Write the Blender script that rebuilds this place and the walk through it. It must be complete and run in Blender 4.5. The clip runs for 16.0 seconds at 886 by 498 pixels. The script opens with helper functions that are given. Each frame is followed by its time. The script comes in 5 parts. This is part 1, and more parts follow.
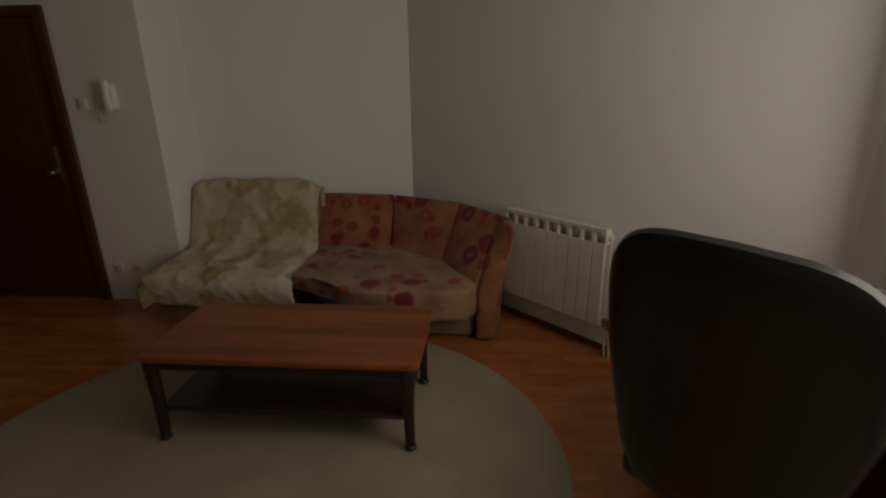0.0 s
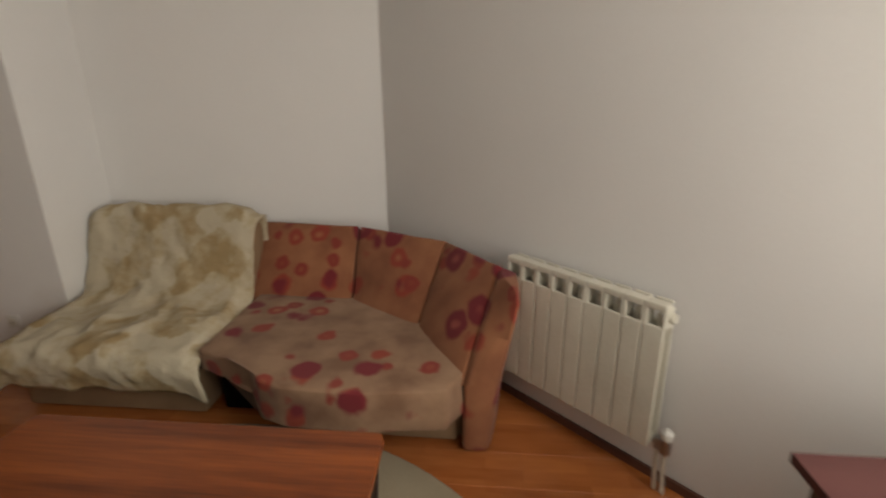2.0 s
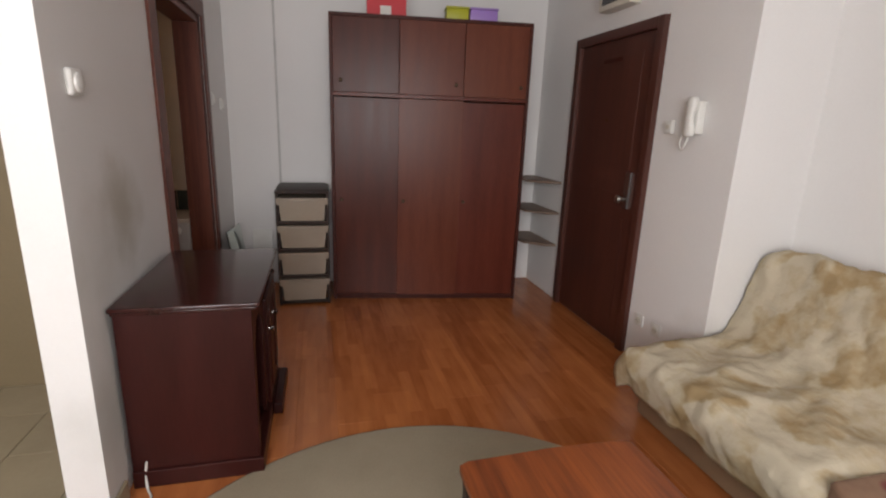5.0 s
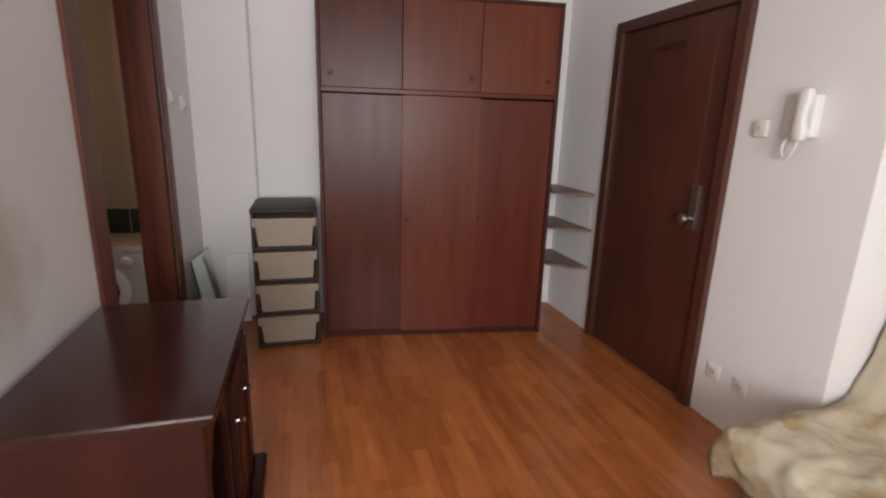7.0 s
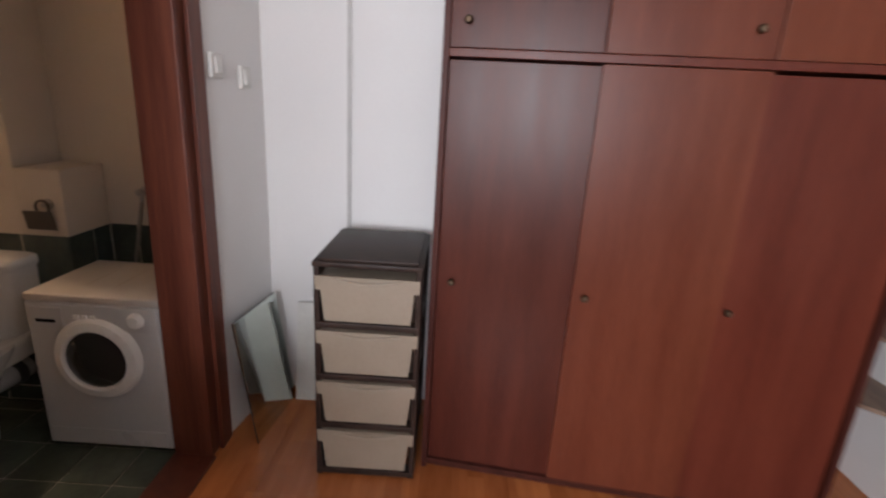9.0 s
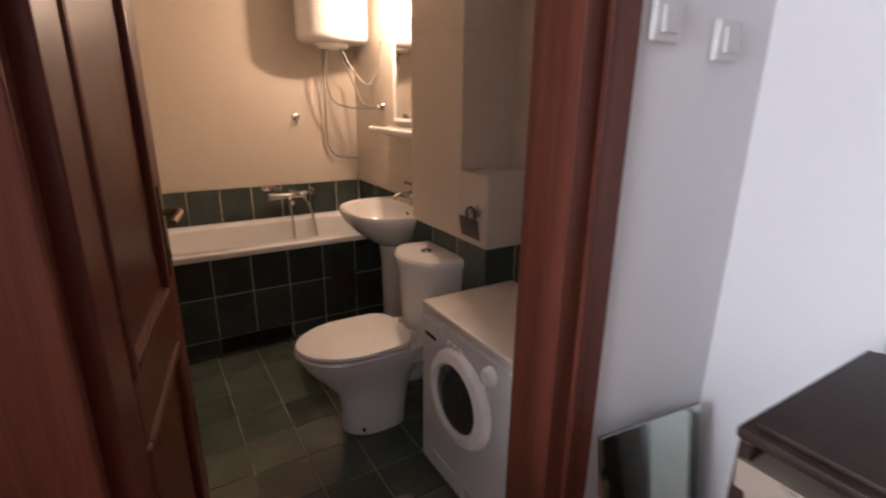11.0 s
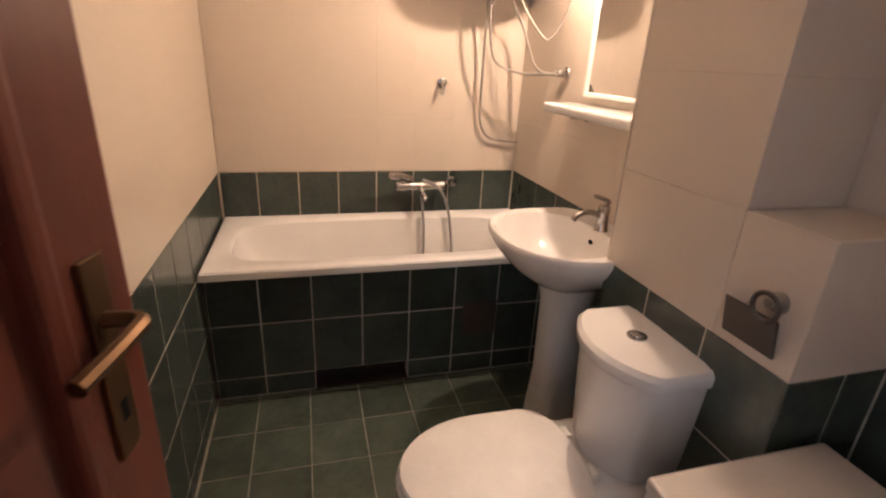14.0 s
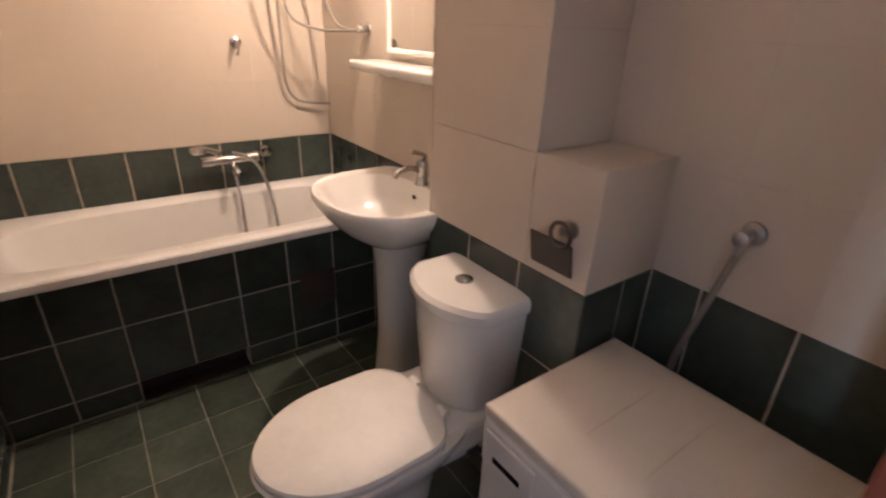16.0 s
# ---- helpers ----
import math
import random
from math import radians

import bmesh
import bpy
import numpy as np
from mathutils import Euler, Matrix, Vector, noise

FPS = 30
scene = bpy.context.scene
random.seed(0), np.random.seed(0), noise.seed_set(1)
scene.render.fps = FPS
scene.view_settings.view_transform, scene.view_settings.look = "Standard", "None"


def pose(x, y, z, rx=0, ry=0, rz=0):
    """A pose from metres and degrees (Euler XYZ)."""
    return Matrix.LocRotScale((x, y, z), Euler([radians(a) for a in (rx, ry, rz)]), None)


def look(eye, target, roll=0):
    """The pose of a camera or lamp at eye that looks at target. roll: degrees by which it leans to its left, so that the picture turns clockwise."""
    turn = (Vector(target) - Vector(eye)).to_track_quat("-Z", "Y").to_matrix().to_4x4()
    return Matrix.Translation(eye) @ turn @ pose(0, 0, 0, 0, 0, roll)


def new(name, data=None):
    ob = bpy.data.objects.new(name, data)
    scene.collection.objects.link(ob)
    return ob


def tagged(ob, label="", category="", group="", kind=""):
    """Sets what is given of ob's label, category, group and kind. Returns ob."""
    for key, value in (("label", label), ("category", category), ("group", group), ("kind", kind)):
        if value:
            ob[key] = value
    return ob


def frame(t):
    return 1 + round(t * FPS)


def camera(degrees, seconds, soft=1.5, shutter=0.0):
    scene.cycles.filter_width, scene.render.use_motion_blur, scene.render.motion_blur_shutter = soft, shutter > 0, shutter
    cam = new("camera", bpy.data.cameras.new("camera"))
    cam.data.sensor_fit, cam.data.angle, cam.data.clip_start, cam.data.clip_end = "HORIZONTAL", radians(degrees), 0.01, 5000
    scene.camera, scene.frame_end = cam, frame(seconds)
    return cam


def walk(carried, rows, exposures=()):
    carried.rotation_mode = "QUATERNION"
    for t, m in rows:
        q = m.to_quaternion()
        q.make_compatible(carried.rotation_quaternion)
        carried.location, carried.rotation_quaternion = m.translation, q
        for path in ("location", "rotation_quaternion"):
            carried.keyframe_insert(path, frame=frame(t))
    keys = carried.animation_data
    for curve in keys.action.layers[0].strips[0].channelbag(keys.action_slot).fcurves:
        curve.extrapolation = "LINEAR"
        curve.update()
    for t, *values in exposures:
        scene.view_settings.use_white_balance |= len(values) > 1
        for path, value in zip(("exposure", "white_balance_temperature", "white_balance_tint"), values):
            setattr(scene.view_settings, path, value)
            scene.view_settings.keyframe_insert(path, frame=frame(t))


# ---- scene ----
cam = camera(84.6, 16.0, soft=2.2, shutter=0.5)
PATH = [
    (0, (0.19, -0.064, 1.526), (0.034, 1.831, 0.904), -0.8),
    (0.5, (0.162, 0.276, 1.496), (0.091, 2.179, 0.885), -0.6),
    (1, (0.148, 0.558, 1.518), (0.224, 2.454, 0.886), -0.8),
    (1.5, (0.232, 0.765, 1.522), (0.298, 2.655, 0.873), -0.7),
    (2, (0.252, 0.962, 1.499), (0.073, 2.856, 0.881), -0.5),
    (2.5, (0.187, 1.113, 1.496), (-0.423, 2.928, 0.918), 0.1),
    (3, (0.101, 1.214, 1.487), (-1.064, 2.739, 0.924), -0.1),
    (3.5, (0.03, 1.329, 1.435), (-1.619, 2.334, 0.917), 0.8),
    (4, (0.036, 1.309, 1.419), (-1.832, 1.829, 0.927), 2.4),
    (4.1, (0.021, 1.306, 1.418), (-1.858, 1.783, 0.93), 2.5),
    (6.5, (-0.462, 1.264, 1.444), (-2.328, 1.781, 0.944), 1.5),
    (7, (-0.805, 1.275, 1.428), (-2.668, 1.817, 0.94), 1.8),
    (7.5, (-1.167, 1.245, 1.427), (-3.015, 1.835, 0.94), 1.7),
    (8, (-1.52, 1.289, 1.457), (-3.372, 1.825, 0.924), 1.7),
    (8.2, (-1.681, 1.324, 1.457), (-3.546, 1.792, 0.906), 1.9),
    (10.3, (-3.073, 1.495, 1.417), (-4.50, 0.225, 0.828), 2.0),
    (10.5, (-3.155, 1.440, 1.404), (-4.398, -0.010, 0.812), 0.8),
    (11, (-3.164, 1.266, 1.384), (-4.159, -0.367, 0.798), 0.7),
    (11.5, (-3.202, 1.128, 1.368), (-4.036, -0.588, 0.767), 0.7),
    (12, (-3.284, 0.982, 1.353), (-3.942, -0.795, 0.713), 1.5),
    (12.5, (-3.316, 0.847, 1.344), (-3.85, -0.954, 0.657), 2.1),
    (13, (-3.318, 0.683, 1.345), (-3.841, -1.11, 0.628), 2.0),
    (13.5, (-3.331, 0.518, 1.36), (-3.883, -1.261, 0.632), 2.2),
    (14, (-3.394, 0.367, 1.366), (-3.912, -1.424, 0.644), 3.0),
    (14.5, (-3.461, 0.283, 1.365), (-3.99, -1.492, 0.612), 4.0),
    (15, (-3.486, 0.271, 1.358), (-4.15, -1.443, 0.57), 3.3),
    (15.5, (-3.436, 0.325, 1.375), (-4.335, -1.268, 0.566), 2.2),
    (16, (-3.429, 0.374, 1.368), (-4.511, -1.085, 0.53), 2.2),
]
EXPOSURES = [
    (0.0, -2.65, 7800, 11), (0.5, -2.0, 7800, 11), (1.0, -1.5, 7800, 11), (1.5, -1.25, 7800, 11), (2.0, -1.1, 7700, 11), (3.0, -0.7, 7500, 12), (4.0, -0.39, 7000, 14),
    (6.5, 0.05, 6700, 15), (8.2, 0.58, 6500, 15), (10.5, 0.88, 5900, 17), (11.0, 0.97, 5850, 18), (11.5, 1.0, 5950, 22), (12.0, 1.15, 7150, 21), (12.5, 1.35, 6800, 20), (13.0, 1.53, 6300, 20), (14.0, 1.70, 5600, 16), (15.0, 1.65, 5250, 15), (16.0, 1.6, 5350, 15)]
walk(cam, [(t, look(eye, target, roll)) for t, eye, target, roll in PATH], EXPOSURES)

# ---- light ----
world = bpy.data.worlds.new("sky")
scene.world = world
world.use_nodes = True
sky = world.node_tree.nodes.new("ShaderNodeTexSky")
sky.sky_type, sky.sun_disc, sky.sun_elevation, sky.sun_rotation = "NISHITA", False, radians(40), radians(200)
world.node_tree.links.new(sky.outputs[0], world.node_tree.nodes["Background"].inputs[0])
world.node_tree.nodes["Background"].inputs[1].default_value = 0.12


def lamp(name, kind, m, power, color, size=(1, 1), angle=0.0):
    data = bpy.data.lights.new(name, kind)
    data.energy, data.color = power, color
    if kind == "AREA":
        data.shape, data.size, data.size_y = "RECTANGLE", size[0], size[1]
    if kind == "SUN":
        data.angle = angle
    ob = new(name, data)
    ob.matrix_world = m
    return ob


lamp("sun", "SUN", look((9, -4, 8), (0, 0, 0)), 1.0, (1, 0.96, 0.9), angle=radians(12))
WINDOW_POWER, BATH_GLOW = 146, 1070
lamp("window_sky_light", "AREA", look((1.64, 0.75, 1.57), (-1, 0.75, 1.50)), WINDOW_POWER, (0.95, 0.98, 1.0), (1.95, 1.5))


# ---- materials ----
def nodes_of(name):
    m = bpy.data.materials.new(name)
    m.use_nodes = True
    return m, m.node_tree, m.node_tree.nodes["Principled BSDF"]


def rgb(c):
    return (*c, 1.0)


def surface(name, dark, light, scale=4.0, rough=0.5, metal=0.0, bump=0.0, fine=60.0, stretch=(1, 1, 1), spread=0.12,
            detail=6.0, spec=0.5, coat=0.0, vary=0.0, local=False):
    """A paint, wood, cloth or stone: two tones mixed by a coarse and a fine noise, uneven gloss, fine relief."""
    m, tree, b = nodes_of(name)
    n, l = tree.nodes, tree.links
    if local:
        src = n.new("ShaderNodeTexCoord").outputs["Object"]
    else:
        src = n.new("ShaderNodeNewGeometry").outputs["Position"]
    mp = n.new("ShaderNodeMapping")
    mp.inputs["Scale"].default_value = stretch
    l.new(src, mp.inputs["Vector"])
    if vary:
        info = n.new("ShaderNodeObjectInfo")
        add = n.new("ShaderNodeVectorMath")
        add.operation = "ADD"
        mul = n.new("ShaderNodeMath")
        mul.operation = "MULTIPLY"
        mul.inputs[1].default_value = 37.0
        l.new(info.outputs["Random"], mul.inputs[0])
        l.new(mp.outputs[0], add.inputs[0])
        l.new(mul.outputs[0], add.inputs[1])
        vec = add.outputs[0]
    else:
        vec = mp.outputs[0]
    big, small = n.new("ShaderNodeTexNoise"), n.new("ShaderNodeTexNoise")
    big.inputs["Scale"].default_value, big.inputs["Detail"].default_value = scale, detail
    small.inputs["Scale"].default_value, small.inputs["Detail"].default_value = fine, 3
    l.new(vec, big.inputs["Vector"])
    l.new(vec, small.inputs["Vector"])
    mix = n.new("ShaderNodeMix")
    mix.data_type = "FLOAT"
    mix.inputs[0].default_value = 0.3
    l.new(big.outputs[0], mix.inputs[2])
    l.new(small.outputs[0], mix.inputs[3])
    ramp = n.new("ShaderNodeValToRGB")
    ramp.color_ramp.elements[0].position, ramp.color_ramp.elements[1].position = 0.5 - spread, 0.5 + spread
    ramp.color_ramp.elements[0].color, ramp.color_ramp.elements[1].color = rgb(dark), rgb(light)
    l.new(mix.outputs[0], ramp.inputs[0])
    out = ramp.outputs[0]
    if vary:
        hsv = n.new("ShaderNodeHueSaturation")
        rng = n.new("ShaderNodeMapRange")
        rng.inputs["To Min"].default_value, rng.inputs["To Max"].default_value = 1 - vary, 1 + vary
        l.new(info.outputs["Random"], rng.inputs[0])
        l.new(rng.outputs[0], hsv.inputs["Value"])
        l.new(out, hsv.inputs["Color"])
        out = hsv.outputs[0]
    l.new(out, b.inputs["Base Color"])
    rr = n.new("ShaderNodeMapRange")
    rr.inputs["To Min"].default_value, rr.inputs["To Max"].default_value = max(0.02, rough - 0.07), min(1, rough + 0.07)
    l.new(big.outputs[0], rr.inputs[0])
    l.new(rr.outputs[0], b.inputs["Roughness"])
    b.inputs["Metallic"].default_value = metal
    b.inputs["Specular IOR Level"].default_value = spec
    b.inputs["Coat Weight"].default_value = coat
    b.inputs["Coat Roughness"].default_value = 0.12
    if bump:
        bp = n.new("ShaderNodeBump")
        bp.inputs["Strength"].default_value, bp.inputs["Distance"].default_value = bump, 0.004
        l.new(mix.outputs[0], bp.inputs["Height"])
        l.new(bp.outputs[0], b.inputs["Normal"])
    return m


def floral(name, low, high):
    """Orange-tan woven cloth with crimson and orange blooms."""
    m, tree, b = nodes_of(name)
    n, l = tree.nodes, tree.links
    pos = n.new("ShaderNodeNewGeometry").outputs["Position"]
    warp = n.new("ShaderNodeTexNoise")
    warp.inputs["Scale"].default_value = 9
    wm = n.new("ShaderNodeVectorMath")
    wm.operation = "MULTIPLY_ADD"
    wm.inputs[1].default_value = (0.06, 0.06, 0.06)
    l.new(pos, warp.inputs["Vector"])
    l.new(warp.outputs["Color"], wm.inputs[0])
    l.new(pos, wm.inputs[2])
    base = n.new("ShaderNodeTexNoise")
    base.inputs["Scale"].default_value, base.inputs["Detail"].default_value = 5, 8
    l.new(pos, base.inputs["Vector"])
    ground = n.new("ShaderNodeValToRGB")
    ground.color_ramp.elements[0].position, ground.color_ramp.elements[1].position = 0.35, 0.65
    ground.color_ramp.elements[0].color, ground.color_ramp.elements[1].color = rgb(low), rgb(high)
    l.new(base.outputs[0], ground.inputs[0])
    last = ground.outputs[0]
    for shift, scale, edge, colour, heart in ((3.37, 4.5, 0.255, (0.26, 0.038, 0.020), (0.34, 0.13, 0.06)), (7.9, 5.2, 0.24, (0.23, 0.032, 0.020), (0.27, 0.06, 0.03)), (0.0, 4.1, 0.29, (0.165, 0.012, 0.018), (0.30, 0.065, 0.05))):
        v = n.new("ShaderNodeTexVoronoi")
        away = n.new("ShaderNodeVectorMath")
        away.inputs[1].default_value = (shift, shift * 0.7, shift * 0.4)
        l.new(wm.outputs[0], away.inputs[0])
        v.inputs["Scale"].default_value, v.inputs["Randomness"].default_value = scale, 0.62
        l.new(away.outputs[0], v.inputs["Vector"])
        mask = n.new("ShaderNodeMapRange")
        mask.inputs["From Min"].default_value, mask.inputs["From Max"].default_value = edge + 0.035, edge - 0.035
        l.new(v.outputs["Distance"], mask.inputs[0])
        core = n.new("ShaderNodeMapRange")
        core.inputs["From Min"].default_value, core.inputs["From Max"].default_value = 0.14, 0.03
        l.new(v.outputs["Distance"], core.inputs[0])
        petal = n.new("ShaderNodeMix")
        petal.data_type = "RGBA"
        petal.inputs[6].default_value, petal.inputs[7].default_value = rgb(colour), rgb(heart)
        l.new(core.outputs[0], petal.inputs[0])
        mix = n.new("ShaderNodeMix")
        mix.data_type = "RGBA"
        l.new(mask.outputs[0], mix.inputs[0])
        l.new(last, mix.inputs[6])
        l.new(petal.outputs[2], mix.inputs[7])
        last = mix.outputs[2]
    l.new(last, b.inputs["Base Color"])
    b.inputs["Roughness"].default_value = 0.9
    b.inputs["Sheen Weight"].default_value = 0.08
    weave = n.new("ShaderNodeTexNoise")
    weave.inputs["Scale"].default_value = 350
    l.new(pos, weave.inputs["Vector"])
    bp = n.new("ShaderNodeBump")
    bp.inputs["Strength"].default_value, bp.inputs["Distance"].default_value = 0.3, 0.002
    l.new(weave.outputs[0], bp.inputs["Height"])
    l.new(bp.outputs[0], b.inputs["Normal"])
    return m


def plush(name):
    """Cream pile in lighter and darker patches with tan seams between them."""
    m, tree, b = nodes_of(name)
    n, l = tree.nodes, tree.links
    pos = n.new("ShaderNodeNewGeometry").outputs["Position"]
    warp = n.new("ShaderNodeTexNoise")
    warp.inputs["Scale"].default_value, warp.inputs["Detail"].default_value = 7, 4
    wm = n.new("ShaderNodeVectorMath")
    wm.operation = "MULTIPLY_ADD"
    wm.inputs[1].default_value = (0.16, 0.16, 0.16)
    l.new(pos, warp.inputs["Vector"])
    l.new(warp.outputs["Color"], wm.inputs[0])
    l.new(pos, wm.inputs[2])
    cell = n.new("ShaderNodeTexVoronoi")
    cell.feature = "SMOOTH_F1"
    cell.inputs["Scale"].default_value, cell.inputs["Smoothness"].default_value = 6.5, 0.3
    l.new(wm.outputs[0], cell.inputs["Vector"])
    tuft = n.new("ShaderNodeTexNoise")
    tuft.inputs["Scale"].default_value, tuft.inputs["Detail"].default_value = 30, 5
    l.new(pos, tuft.inputs["Vector"])
    split = n.new("ShaderNodeSeparateColor")
    l.new(cell.outputs["Color"], split.inputs[0])
    tone = n.new("ShaderNodeMath")
    tone.operation = "MULTIPLY_ADD"
    tone.inputs[1].default_value = 0.8
    l.new(split.outputs[0], tone.inputs[0])
    l.new(warp.outputs[0], tone.inputs[2])
    both = n.new("ShaderNodeMath")
    both.operation = "MULTIPLY_ADD"
    both.inputs[1].default_value = 0.55
    l.new(tuft.outputs[0], both.inputs[0])
    l.new(tone.outputs[0], both.inputs[2])
    ramp = n.new("ShaderNodeValToRGB")
    ramp.color_ramp.elements[0].position, ramp.color_ramp.elements[1].position = 0.38, 0.66
    ramp.color_ramp.elements[0].color, ramp.color_ramp.elements[1].color = (0.36, 0.26, 0.14, 1), (0.52, 0.455, 0.34, 1)
    ramp.color_ramp.elements.new(0.50).color = (0.44, 0.355, 0.23, 1)
    half = n.new("ShaderNodeMath")
    half.operation = "MULTIPLY"
    half.inputs[1].default_value = 0.5
    l.new(both.outputs[0], half.inputs[0])
    l.new(half.outputs[0], ramp.inputs[0])
    l.new(ramp.outputs[0], b.inputs["Base Color"])
    b.inputs["Roughness"].default_value, b.inputs["Specular IOR Level"].default_value = 0.95, 0.1
    bp = n.new("ShaderNodeBump")
    bp.inputs["Strength"].default_value, bp.inputs["Distance"].default_value = 0.6, 0.008
    l.new(tuft.outputs[0], bp.inputs["Height"])
    l.new(bp.outputs[0], b.inputs["Normal"])
    return m


def stained(name, spots):
    """Off-white wall paint with soft grey-yellow scuffs: (place, reach, colour)."""
    m = surface(name, (0.73, 0.715, 0.70), (0.80, 0.785, 0.77), 1.3, 0.75, bump=0.25, fine=90, spread=0.3)
    n, l = m.node_tree.nodes, m.node_tree.links
    b = n["Principled BSDF"]
    last = b.inputs["Base Color"].links[0].from_socket
    pos = n.new("ShaderNodeNewGeometry").outputs["Position"]
    ragged = n.new("ShaderNodeTexNoise")
    ragged.inputs["Scale"].default_value, ragged.inputs["Detail"].default_value = 5, 6
    l.new(pos, ragged.inputs["Vector"])
    for place, reach, colour, most in spots:
        far = n.new("ShaderNodeVectorMath")
        far.operation = "DISTANCE"
        far.inputs[1].default_value = place
        l.new(pos, far.inputs[0])
        add = n.new("ShaderNodeMath")
        add.operation = "MULTIPLY_ADD"
        add.inputs[1].default_value = reach * 1.2
        l.new(ragged.outputs[0], add.inputs[0])
        l.new(far.outputs["Value"], add.inputs[2])
        fade = n.new("ShaderNodeMapRange")
        fade.interpolation_type = "SMOOTHSTEP"
        fade.inputs["From Min"].default_value, fade.inputs["From Max"].default_value = reach * 1.75, reach * 0.5
        fade.inputs["To Max"].default_value = most
        l.new(add.outputs[0], fade.inputs[0])
        mix = n.new("ShaderNodeMix")
        mix.data_type = "RGBA"
        l.new(fade.outputs[0], mix.inputs[0])
        l.new(last, mix.inputs[6])
        mix.inputs[7].default_value = rgb(colour)
        last = mix.outputs[2]
    l.new(last, b.inputs["Base Color"])
    return m


def laminate(name):
    """Glossy red-brown strip laminate; strips run along x."""
    m, tree, b = nodes_of(name)
    n, l = tree.nodes, tree.links
    pos = n.new("ShaderNodeNewGeometry").outputs["Position"]
    info = n.new("ShaderNodeObjectInfo")
    brick = n.new("ShaderNodeTexBrick")
    brick.offset, brick.offset_frequency, brick.squash = 0.37, 2, 1.0
    brick.inputs["Scale"].default_value = 1.0
    brick.inputs["Brick Width"].default_value, brick.inputs["Row Height"].default_value = 0.42, 0.0655
    brick.inputs["Mortar Size"].default_value = 0.0
    brick.inputs["Color1"].default_value, brick.inputs["Color2"].default_value = (0, 0, 0, 1), (1, 1, 1, 1)
    l.new(pos, brick.inputs["Vector"])
    mp = n.new("ShaderNodeMapping")
    mp.inputs["Scale"].default_value = (1.0, 5, 1)
    l.new(pos, mp.inputs["Vector"])
    grain = n.new("ShaderNodeTexNoise")
    grain.inputs["Scale"].default_value, grain.inputs["Detail"].default_value = 4, 4
    l.new(mp.outputs[0], grain.inputs["Vector"])
    a = n.new("ShaderNodeMath")
    a.operation = "MULTIPLY_ADD"
    a.inputs[1].default_value = 0.22
    calm = n.new("ShaderNodeMapRange")
    calm.inputs["To Min"].default_value, calm.inputs["To Max"].default_value = 0.16, 0.66
    l.new(grain.outputs[0], calm.inputs[0])
    l.new(brick.outputs["Color"], a.inputs[0])
    l.new(calm.outputs[0], a.inputs[2])
    c = n.new("ShaderNodeMath")
    c.operation = "MULTIPLY_ADD"
    c.inputs[1].default_value = 0.16
    l.new(info.outputs["Random"], c.inputs[0])
    l.new(a.outputs[0], c.inputs[2])
    ramp = n.new("ShaderNodeValToRGB")
    ramp.color_ramp.elements[0].position, ramp.color_ramp.elements[1].position = 0.2, 1.05
    ramp.color_ramp.elements[0].color, ramp.color_ramp.elements[1].color = (0.20, 0.046, 0.012, 1), (0.58, 0.205, 0.064, 1)
    l.new(c.outputs[0], ramp.inputs[0])
    l.new(ramp.outputs[0], b.inputs["Base Color"])
    rr = n.new("ShaderNodeMapRange")
    rr.inputs["To Min"].default_value, rr.inputs["To Max"].default_value = 0.18, 0.30
    l.new(grain.outputs[0], rr.inputs[0])
    l.new(rr.outputs[0], b.inputs["Roughness"])
    bp = n.new("ShaderNodeBump")
    bp.inputs["Strength"].default_value, bp.inputs["Distance"].default_value = 0.08, 0.002
    l.new(grain.outputs[0], bp.inputs["Height"])
    l.new(bp.outputs[0], b.inputs["Normal"])
    return m


def plain(name, c, rough=0.4, metal=0.0, spec=0.5, trans=0.0, emit=0.0):
    m, tree, b = nodes_of(name)
    b.inputs["Base Color"].default_value = rgb(c)
    b.inputs["Roughness"].default_value, b.inputs["Metallic"].default_value = rough, metal
    b.inputs["Specular IOR Level"].default_value, b.inputs["Transmission Weight"].default_value = spec, trans
    if emit:
        b.inputs["Emission Color"].default_value, b.inputs["Emission Strength"].default_value = rgb(c), emit
    return m


WALL = surface("wall_paint", (0.73, 0.715, 0.70), (0.80, 0.785, 0.77), 1.3, 0.75, bump=0.25, fine=90, spread=0.3)
SCUFFED = stained("scuffed_wall_paint", (((-2.25, 0.56, 1.06), 0.24, (0.40, 0.35, 0.27), 0.7), ((-2.05, 0.56, 0.95), 0.30, (0.50, 0.47, 0.42), 0.5), ((-1.90, 0.55, 0.35), 0.25, (0.48, 0.46, 0.42), 0.5)))
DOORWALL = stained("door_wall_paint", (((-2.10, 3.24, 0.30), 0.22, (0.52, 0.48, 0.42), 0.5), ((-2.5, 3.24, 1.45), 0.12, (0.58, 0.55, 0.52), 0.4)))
CEIL = surface("ceiling_paint", (0.79, 0.78, 0.765), (0.84, 0.83, 0.815), 1.0, 0.85, bump=0.1, spread=0.3)
LAMINATE = laminate("laminate")
MAHOG = surface("mahogany", (0.022, 0.0042, 0.0036), (0.044, 0.009, 0.007), 3, 0.36, fine=30, stretch=(3, 3, 0.5), bump=0.03, spec=0.25, spread=0.2)
MAHOG_TOP = surface("mahogany_top", (0.022, 0.006, 0.005), (0.046, 0.012, 0.010), 3, 0.16, fine=30, stretch=(0.5, 5, 5), bump=0.01, coat=0.2, spec=0.4, spread=0.2)
